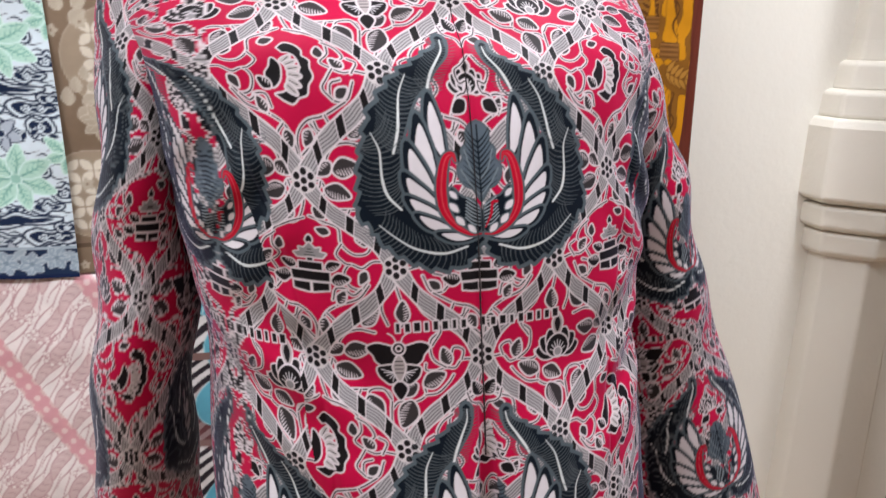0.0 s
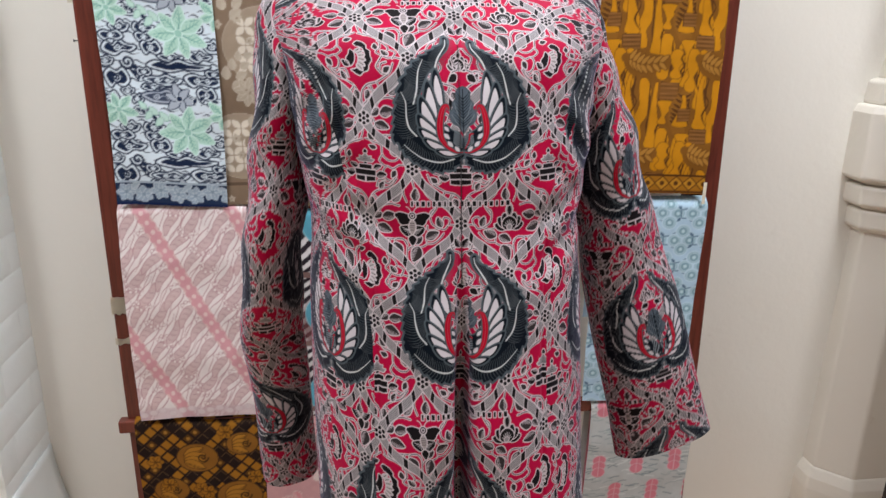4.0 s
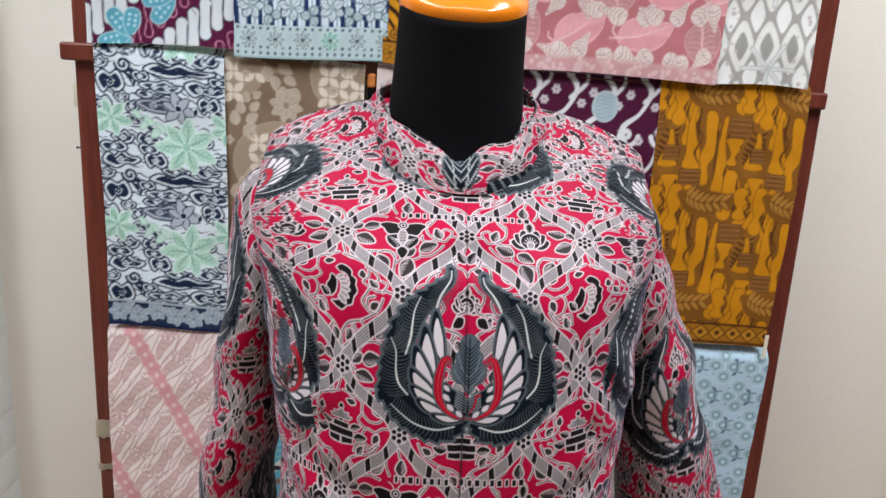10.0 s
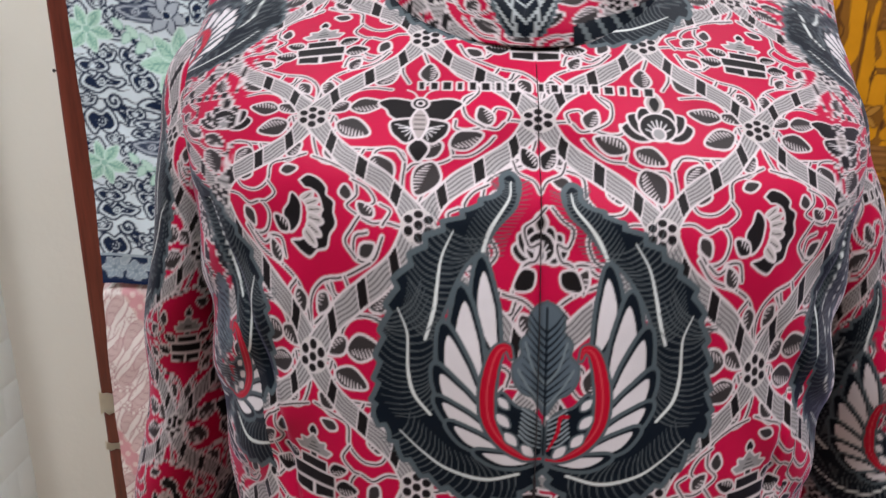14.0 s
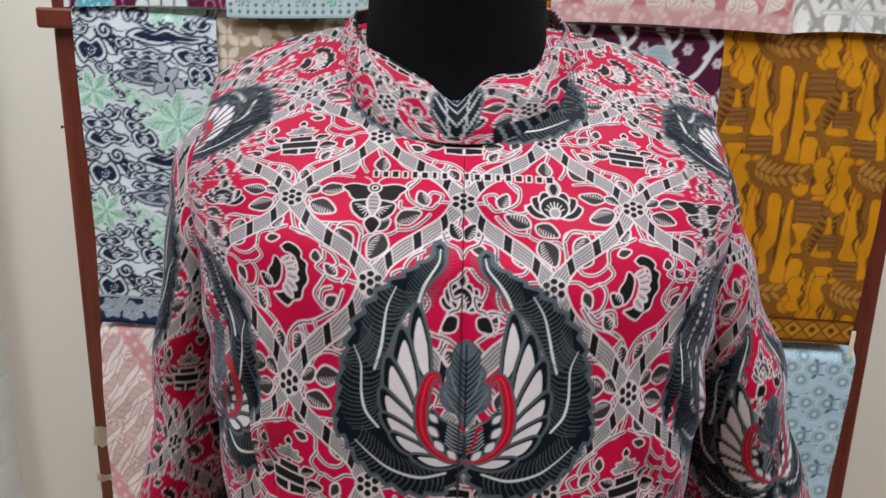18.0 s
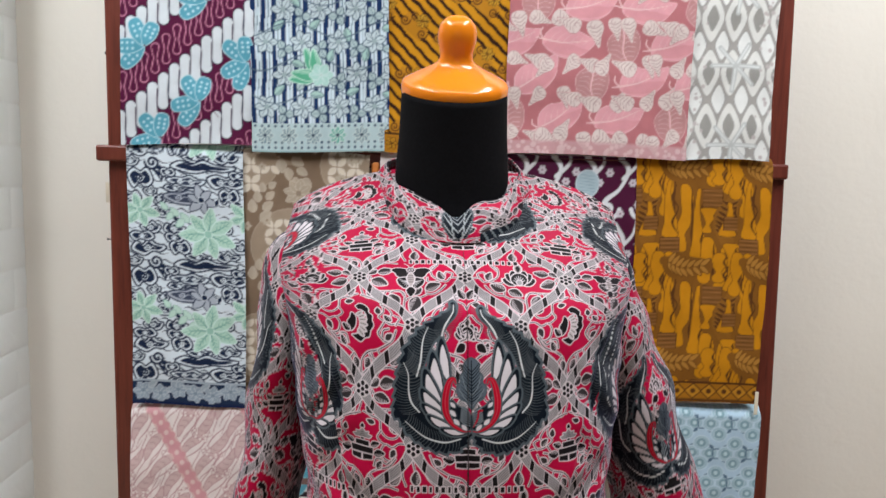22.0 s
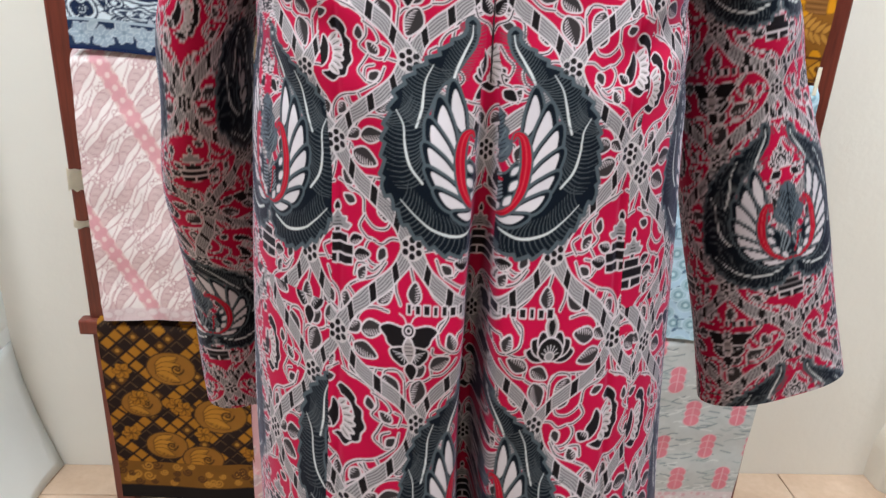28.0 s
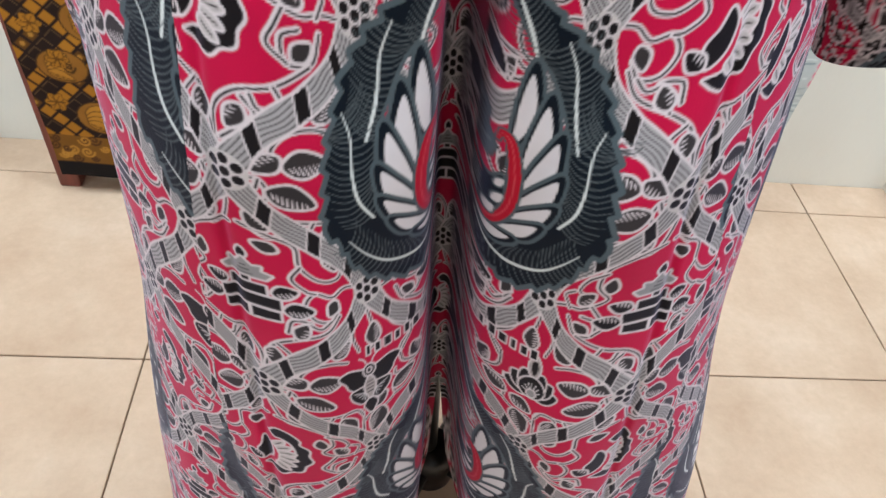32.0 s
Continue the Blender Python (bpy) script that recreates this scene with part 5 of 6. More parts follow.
def striped_flowers(w, h):
    cv = Canvas(w, h, 1.2, (0.58, 0.70, 0.76))
    X, Y = whole(cv)
    s = (X + 1.6 * np.sin(Y / 17)) % 18.0
    cv.lay(every(cv), (s < 7.8) * 1.0, (0.010, 0.03, 0.10))
    cv.lay(every(cv), (np.abs(s - 12.9) < 0.7) * 1.0, (0.16, 0.24, 0.30))
    rnd = random.Random(3)
    for row in range(0, int(h / 52) + 1):
        for k in range(4):
            x, y = 26 + 62 * k + (31 if row % 2 else 0), h - 78 - 55 * row
            star(cv, x, y, 6, 20, (0.52, 0.63, 0.67), 1.6, (0.06, 0.10, 0.14), 0.40, 15 * k, (0.30, 0.40, 0.42))
            star(cv, x + 31, y + 12, 3, 16, (0.40, 0.52, 0.54), 1.5, (0.05, 0.09, 0.13), 0.5, 60 * k)
            cv.leaf(x + 14, y - 22, rnd.uniform(-80, 80), 22, (0.38, 0.58, 0.54), 1.4, (0.07, 0.12, 0.15), 0.3)
        c = [(x, h - 98 - 55 * row + 14 * math.sin(x / 26 + row)) for x in range(-5, int(w) + 8, 9)]
        cv.line(curve(c, 4), 2.2, (0.10, 0.15, 0.20))
    for vb in (130, 340):
        for deg, ln in ((-115, 52), (-100, 46), (175, 50), (188, 46)):
            cv.leaf(115, h - vb, deg, ln, (0.10, 0.42, 0.26), 1.8, (0.50, 0.74, 0.64), 0.22)
        star(cv, 120, h - vb - 2, 6, 20, (0.40, 0.66, 0.60), 1.2, (0.58, 0.74, 0.72), 0.5)
    # border
    cv.lay(every(cv), (Y > h - 50) * 1.0, (0.45, 0.60, 0.62))
    for k in range(22):
        for y in (h - 45, h - 8, h - 17):
            cv.disc(6 + 11.5 * k, y, 2.6, (0.05, 0.10, 0.15), 1.0, (0.60, 0.72, 0.74))
    for k in range(6):
        star(cv, 22 + 42 * k, h - 29, 8, 15, (0.13, 0.42, 0.33) if k == 3 else (0.20, 0.29, 0.33), 1.4, (0.60, 0.72, 0.72), 0.3, 0, (0.05, 0.08, 0.12))
    cv.lay(every(cv), (Y > h - 2.5) * 1.0, (0.25, 0.38, 0.40))
    return use(cv)


def amber_stripes(w, h):
    cv = Canvas(w, h, 1.2, (0.56, 0.25, 0.012))
    X, Y = whole(cv)
    s = ((Y - 0.95 * X) / 1.38 + 1.4 * np.sin(X / 5) * np.cos(Y / 7)) % 17
    cv.lay(every(cv), (s < 6.3) * 1.0, (0.030, 0.012, 0.008))
    for vb in range(40, int(h), 92):
        for k in range(-1, 4):
            x, y = 58 * k + (vb * 0.7) % 58, h - vb + 26 * k
            cv.fill(turned([(-16, -12), (30, -12), (30, 13), (-16, 13)], 38, (x, y)), (0.46, 0.20, 0.015))
            for sx, sy in ((-10, -6), (8, -14), (20, 16)):
                scroll(cv, x + sx, y + sy, 9, (0.10, 0.04, 0.012), 2.6)
            star(cv, x + 20, y - 6, 8, 12, (0.60, 0.32, 0.03), 1.0, (0.06, 0.03, 0.01), 0.3, 0, (0.15, 0.06, 0.01))
    cv.lay(every(cv), (Y > h - 34) * 1.0, (0.42, 0.18, 0.015))
    for k in range(10):
        star(cv, 12 + 24 * k, h - 17, 6, 11, (0.58, 0.28, 0.02), 1.4, (0.08, 0.03, 0.01))
    cv.lay(every(cv), ((Y > h - 35) & (Y < h - 31)) * 1.0, (0.06, 0.025, 0.01))
    return use(cv)


def shell(cv, x, y, deg, s):
    body = turned(curve([(-10, 1), (-8, -6), (-1, -8), (7, -4), (17, 0), (7, 4), (-1, 8), (-8, 7)], 5, True), deg, (x, y), s)
    cv.fill(body, (0.66, 0.57, 0.54), 0.9, (0.50, 0.24, 0.25))
    for k in range(5):
        r = 7.2 - 1.35 * k
        cv.line(turned(curve([(-5 + 4.0 * k, -r), (-2.2 + 4.0 * k, 0), (-5 + 4.0 * k, r)], 4), deg, (x, y), s), 1.5, (0.43, 0.31, 0.30))
    cv.line(turned(curve([(-9, 2), (-6, 4.5), (-3, 2), (-5.5, -0.5)], 5), deg, (x, y), s), 1.3, (0.44, 0.30, 0.30))


def rose_leaves(w, h):
    cv = Canvas(w, h, 1.0, (0.44, 0.16, 0.175))
    rnd = random.Random(8)
    big = curve([(-44, 6), (-34, -17), (-12, -26), (8, -21), (14, -24), (34, -20), (48, -20), (42, -4), (28, 14), (4, 25), (-18, 23), (-34, 17)], 5, True)
    for row in range(0, int(h / 66) + 2):
        for k in range(-1, 5):
            x, y = 98 * k + (49 if row % 2 else 6) + rnd.uniform(-5, 5), h - 64 - 66 * row + rnd.uniform(-5, 5)
            deg = rnd.uniform(-28, 14)
            if (row + 2 * k) % 3 != 0:
                cv.fill(turned(big, deg, (x, y)), (0.68, 0.335, 0.37), 1.2, (0.73, 0.45, 0.47))
                cv.fill(turned(big * (0.86, 0.42) + (-2, 10), deg, (x, y)), (0.63, 0.29, 0.32))
                cv.line(turned(curve([(-58, 4), (-42, 4), (-4, 0), (40, -16)], 6), deg, (x, y)), 3.0, (0.74, 0.50, 0.50), (0.5, 1, 0.7, 0.2))
                for q in range(6):
                    cv.line(turned(curve([(-32 + 12 * q, 3 - 1.6 * q), (-26 + 12 * q, -8 - 1.2 * q), (-18 + 11 * q, -17)], 4), deg, (x, y)), 1.2, (0.71, 0.42, 0.44), (1, 0.8, 0.3))
                cv.line(turned(curve([(-44, 5), (-52, -6), (-50, -14)], 4), deg, (x, y)), 2.6, (0.72, 0.48, 0.48))
            else:
                cv.fill(turned(curve([(0, -34), (24, -24), (30, 8), (14, 34), (-16, 30), (-30, -4)], 5, True), deg, (x, y), 0.95), (0.46, 0.235, 0.235), 1.2, (0.62, 0.38, 0.39))
                for q in range(6):
                    cv.line(turned(curve([(0, -20 + 9 * q), (10, -27 + 9 * q), (22, -24 + 8 * q)], 3), deg, (x, y)), 1.2, (0.60, 0.38, 0.38))
                    cv.line(turned(curve([(0, -20 + 9 * q), (-10, -25 + 9 * q), (-22, -16 + 7 * q)], 3), deg, (x, y)), 1.2, (0.56, 0.33, 0.34))
                cv.line(turned(curve([(-12, -40), (-2, -14), (2, 14), (24, 38)], 5), deg, (x, y)), 3.0, (0.72, 0.46, 0.47), (0.8, 1, 0.8, 0.3))
            for q in range(3):
                shell(cv, x + (-34, 6, 46)[q] + rnd.uniform(-6, 6), y + 35 + rnd.uniform(-8, 8), rnd.choice((-60, 20, 130, 200, 75)), rnd.uniform(1.45, 1.8))
    X, Y = whole(cv)
    cv.lay(every(cv), np.clip((Y - h + 26) / 5, 0, 1) * 0.8, (0.58, 0.36, 0.37))
    for k in range(60):
        cv.disc(rnd.uniform(0, w), h - rnd.uniform(2, 22), rnd.uniform(2.5, 5), (0.66, 0.47, 0.48))
    return use(cv)


def ash_ogees(w, h):
    cv = Canvas(w, h, 1.2, (0.36, 0.35, 0.33))
    for row in range(-1, int(h / 47) + 2):
        for k in range(-1, 5):
            x, y = 42 * k + (21 if row % 2 else 0) + 12, h - 12 - 47 * row
            eye = curve([(0, -34), (11, -19), (17, 0), (10, 20), (0, 34), (-10, 20), (-17, 0), (-11, -19)], 5, True)
            if row % 2:
                cv.fill(eye * (1.18, 1.18) + (x, y), (0.70, 0.71, 0.68), 1.0, (0.30, 0.30, 0.28))
                cv.fill(eye * (0.62, 0.66) + (x, y), (0.31, 0.31, 0.29))
            else:
                cv.fill(eye * (0.74, 0.74) + (x, y), (0.74, 0.76, 0.74), 1.4, (0.28, 0.28, 0.27))
    for vb in (25, 165, 300, 440):
        for deg in (0, 45, 95, 180, 225, 300):
            cv.line(turned([(4, 0), (44, 0)], deg, (82, h - vb)), 8, (0.50, 0.53, 0.52))
            cv.line(turned([(6, 0), (42, 0)], deg, (82, h - vb)), 3, (0.68, 0.71, 0.70))
    rnd = random.Random(2)
    for k in range(120):
        cv.disc(rnd.choice((rnd.uniform(0, 26), rnd.uniform(w - 34, w))), rnd.uniform(0, h), rnd.uniform(1.5, 4), (0.50, 0.46, 0.45))
    return use(cv)


def cloud(cv, x, y, ln, tall, kind, ground, curls=1, dark=DEEP):
    """A drifting cloud drawn as a dark line round a pale ring and a dark heart with curls."""
    shapes = (
        [(0, 0.1), (0.14, -0.7), (0.32, -0.3), (0.5, -1.0), (0.7, -0.45), (1, -0.2), (0.82, 0.4), (0.6, 0.35), (0.36, 0.9), (0.14, 0.6)],
        [(0, -0.1), (0.2, -0.45), (0.42, -0.5), (0.6, -0.85), (0.8, -0.35), (1, -0.25), (0.86, 0.5), (0.6, 0.75), (0.3, 0.7), (0.12, 0.35)],
        [(0, -0.3), (0.22, -0.9), (0.5, -0.6), (0.78, -0.95), (1, 0.1), (0.74, 0.75), (0.42, 0.4), (0.2, 0.8)],
    )
    c = curve(np.array(shapes[kind]) * (ln, tall * 1.12) + (x, y), 5, True)
    mid = c.mean(0)
    cv.fill(c, ground, 2.9, dark)
    cv.fill((c - mid) * (0.84, 0.72) + mid, dark)
    for k in range(curls):
        cx = mid[0] + ln * (0.28 * k - 0.14 * (curls - 1))
        scroll(cv, cx, mid[1], tall * 0.44, ground, 1.9, 1 if k % 2 else -1, 1.4)
        cv.line(curve([(cx + 3, mid[1] + tall * 0.3), (cx + ln * 0.14, mid[1] - tall * 0.1), (cx + ln * 0.24, mid[1] + 1)], 4), 1.5, ground, (1, 0.8, 0.3))


def leafy_star(cv, x, y, n, r, turn):
    """A pale green flower of long pointed petals, each with a darker rib and side veins."""
    pale, mint, deep = (0.60, 0.78, 0.73), (0.43, 0.66, 0.56), (0.15, 0.36, 0.29)
    for k in range(n):
        deg, ln = turn + 360 / n * k, r * (1.0, 0.86, 0.94)[k % 3]
        petal = curve([(ln * 0.1, 0), (ln * 0.42, -ln * 0.22), (ln * 0.7, -ln * 0.17), (ln, 0.03 * ln), (ln * 0.66, ln * 0.20), (ln * 0.4, ln * 0.2)], 4, True)
        cv.fill(turned(petal, deg, (x, y)), mint, 1.8, pale)
        cv.line(turned(curve([(ln * 0.12, 0), (ln * 0.5, ln * 0.03), (ln * 0.86, 0)], 4), deg, (x, y)), 2.6, deep, (1.0, 0.7, 0.2))
        for t in (0.34, 0.5, 0.66):
            for side in (-1, 1):
                cv.line(turned([(ln * t, 0), (ln * (t + 0.13), side * ln * 0.13)], deg, (x, y)), 1.9, (0.24, 0.47, 0.39), (1, 0.5))
        cv.line(turned([(ln * 0.45, -ln * 0.2), (ln * 0.98, -ln * 0.01)], deg, (x, y)), 1.3, deep, (0.3, 1, 0.2))
    cv.disc(x, y, r * 0.13, (0.30, 0.54, 0.45), 1.2, pale)


def cloud_bands(w, h):
    ground, ash = (0.64, 0.73, 0.79), (0.40, 0.45, 0.52)
    cv = Canvas(w, h, 0.9, ground)
    # fine drifting lines between the clouds
    for row in range(42):
        for k in range(6):
            x, y = 44 * k - 20 + (row * 17) % 31, 11.6 * row + 3 * math.sin(1.7 * row + k)
            cv.line(curve([(x, y), (x + 9, y - 3), (x + 20, y + 2.5), (x + 34, y - 1)], 4), 2.6, DEEP, (0.2, 1.0, 0.7, 0.1))
    for y0 in (-136, 38, 212, 386):
        # tear with a curl, round eye, long leaf and a curled band
        scroll(cv, 44, y0 - 2, 13, DEEP, 4.2, -1, 1.6)
        cv.fill(curve(np.array([(46, 10), (58, 2), (63, 16), (60, 31), (53, 22)]) + (0, y0), 5, True), DEEP)
        cv.line(curve(np.array([(51, 10), (58, 14), (58, 24)]) + (0, y0), 4), 1.6, ground)
        cloud(cv, 2, y0 + 27, 42, 17, 2, ground, 1)
        scroll(cv, 22, y0 + 27, 9, DEEP, 3.2, 1, 1.5)
        cloud(cv, 76, y0 + 1, 110, 10, 0, ground, 1)
        cv.fill(curve(np.array([(112, 3), (130, -3), (152, 1), (134, 6)]) + (0, y0), 4, True), DEEP)
        cloud(cv, 68, y0 + 27, 66, 10, 1, ground, 2, (0.03, 0.045, 0.085))
        cloud(cv, 138, y0 + 25, 66, 12, 2, ground, 2)
        # broken dark pieces and the grey flower
        for x, y, ln, tall, kind in ((28, 48, 22, 9, 1), (44, 62, 20, 8, 2), (20, 112, 34, 11, 1), (158, 50, 34, 13, 2), (4, 148, 58, 13, 0), (70, 146, 34, 12, 2), (176, 138, 34, 13, 1), (152, 108, 26, 9, 2), (-6, -3, 26, 9, 1),
                                     (58, 14, 24, 7, 2), (64, 40, 40, 6, 0), (-8, 60, 30, 10, 2), (100, 44, 30, 7, 1), (60, 112, 36, 10, 0), (2, 128, 40, 8, 2), (96, 160, 44, 8, 1), (150, 157, 40, 9, 0), (44, 84, 30, 10, 1), (176, 12, 30, 7, 2), (62, 128, 30, 8, 2)):
            cloud(cv, x, y0 + y, ln, tall, kind, ground, 1)
        cloud(cv, 62, y0 + 56, 74, 13, 1, ash, 2, (0.045, 0.06, 0.10))
        for k in range(6):
            cv.leaf(126, y0 + 58, 15 + 60 * k, 28 - 4 * (k % 2), ash, 1.8, DEEP, 0.3, False)
        cv.disc(126, y0 + 58, 5, DEEP, 1.2, ground)
        for k in range(4):
            cv.leaf(150 + 11 * k, y0 + 66 - 7 * (k % 2), -60 + 24 * k, 13, DEEP, 0.8, ground, 0.3, False)
            cv.leaf(62 + 7 * k, y0 + 84 + 5 * k, 205 + 12 * k, 14, DEEP, 0.8, ground, 0.28, False)
        # green flowers with a spray of leaves
        for k in range(6):
            cv.leaf(112 - 9 * k, y0 + 104 - 5 * k, 130 + 100 * (k % 2), 21 - k, (0.50, 0.71, 0.63), 1.2, (0.27, 0.48, 0.42), 0.32, False)
        leafy_star(cv, 20, y0 + 82, 6, 34, 12)
        leafy_star(cv, 202, y0 + 84, 6, 32, 40)
        leafy_star(cv, 136, y0 + 118, 7, 50, 20)
    X, Y = whole(cv)
    cv.lay(every(cv), (Y > h - 46) * 1.0, (0.016, 0.03, 0.07))
    cv.lay(every(cv), (np.abs(Y - h + 44) < 2) * 1.0, (0.35, 0.43, 0.50))
    for k in range(8):
        x, y = 18 + 31 * k, h - 24 + 5 * math.sin(2.2 * k)
        star(cv, x, y, 6, 17, (0.28, 0.35, 0.42), 1.1, (0.46, 0.54, 0.60), 0.45, 25 * k, (0.20, 0.27, 0.33))
        cv.leaf(x + 10, y - 6, -40 + 30 * (k % 3), 20, (0.33, 0.40, 0.46), 0.9, (0.48, 0.55, 0.6), 0.3)
    cv.lay(every(cv), (Y > h - 5) * 1.0, (0.010, 0.018, 0.06))
    return use(cv)


def taupe_kawung(w, h):
    cv = Canvas(w, h, 1.1, (0.205, 0.145, 0.098))
    rnd = random.Random(5)
    for cx, cy, r in ((22, 34, 46), (205, 30, 62), (95, 178, 74), (225, 300, 60), (40, 360, 66)):
        a = np.linspace(0, 2 * math.pi, 26, endpoint=False)
        cv.fill(np.stack([cx + r * np.cos(a), cy + r * 0.92 * np.sin(a)], 1), (0.33, 0.26, 0.19), 1.2, (0.42, 0.35, 0.27))
        for i in range(-3, 4):
            for j in range(-3, 4):
                x, y = cx + 33 * i, cy + 33 * j
                if math.hypot(x - cx, y - cy) < r - 9:
                    for deg in (45, 135, 225, 315):
                        q = turned([(11.5, 0)], deg, (x, y))[0]
                        cv.fill(turned(curve([(-10, 0), (0, -6.2), (10, 0), (0, 6.2)], 5, True), deg, q), CREAM, 0.7, (0.36, 0.29, 0.22))
        # swept stalk across each patch
        cv.fill(turned(curve([(0, -10), (40, -4), (70, 6), (38, 9), (0, 12)], 5, True), rnd.uniform(-80, 50), (cx + 10, cy - 10)), (0.30, 0.23, 0.165))
    for cx, cy, deg in ((80, 18, 55), (30, 130, -70), (160, 100, 20), (70, 300, 60), (150, 250, 100), (180, 390, 30), (110, 420, 70), (25, 250, -60)):
        for k in range(7):
            q = turned([(10 * k, (-1) ** k * (9 - k))], deg, (cx, cy))[0]
            cv.leaf(*q, deg + (-1) ** k * 28, 24 - 1.5 * k, (0.42, 0.36, 0.28), 0.9, (0.50, 0.44, 0.36), 0.4)
    for cx, cy in ((105, 82), (155, 128), (60, 260), (190, 220), (120, 345)):
        star(cv, cx, cy, 8, 26, (0.42, 0.36, 0.28), 1.2, (0.55, 0.48, 0.39), 0.34, 10, (0.30, 0.24, 0.18))
    for k in range(30):
        star(cv, rnd.uniform(0, w), rnd.uniform(0, h), 5, rnd.uniform(7, 10), (0.44, 0.38, 0.30), 0, WHITE, 0.45, rnd.uniform(0, 70), (0.25, 0.18, 0.13))
    X, Y = whole(cv)
    cv.lay(every(cv), (np.abs(Y - h + 40) < 3) * 1.0, (0.11, 0.075, 0.05))
    return use(cv)


def blush_curls(w, h):
    cv = Canvas(w, h, 1.3, (0.64, 0.56, 0.54))
    rnd = random.Random(6)
    for k in range(60):
        x, y = rnd.uniform(0, w), rnd.uniform(0, h)
        scroll(cv, x, y, rnd.uniform(8, 16), rnd.choice(((0.38, 0.34, 0.34), (0.62, 0.30, 0.32), (0.74, 0.70, 0.68))), 4, rnd.choice((-1, 1)))
    for k in range(16):
        cv.leaf(rnd.uniform(0, w), rnd.uniform(0, h), rnd.uniform(0, 360), 34, (0.66, 0.28, 0.30), 1.2, (0.74, 0.60, 0.58), 0.35)
    return use(cv)


def plum_vines(w, h):
    cv = Canvas(w, h, 1.2, (0.070, 0.010, 0.036))
    pale = (0.66, 0.68, 0.70)
    for k in range(-1, 5):
        for row in range(0, 4):
            x, y = 62 * k + 20, 130 * row
            cv.line(curve([(x, y - 10), (x + 18, y + 20), (x + 4, y + 55), (x - 22, y + 80), (x - 8, y + 118)], 6), 10, pale, (1, 0.8, 0.6, 1, 0.7))
            cv.line(curve([(x + 10, y + 36), (x + 34, y + 10), (x + 40, y - 20)], 6), 8, pale, (1, 0.7, 0.4))
            scroll(cv, x - 14, y + 92, 20, pale, 7.5, 1 if k % 2 else -1, 1.1)
            for dx, dy in ((28, 44), (-16, 26), (40, 84), (8, 100)):
                star(cv, x + dx, y + dy, 6, 8, (0.56, 0.52, 0.56), 0, WHITE, 0.5, 0, (0.15, 0.04, 0.09))
    for x, y in ((150, 46), (40, 150), (190, 230), (90, 320)):
        cv.disc(x, y, 24, (0.36, 0.47, 0.52), 1.6, (0.55, 0.64, 0.68), 0.86)
        for k in range(7):
            cv.line([(x - 14, y - 16 + 5.5 * k), (x + 13, y - 13 + 5.5 * k)], 1.1, (0.24, 0.33, 0.38))
    return use(cv)


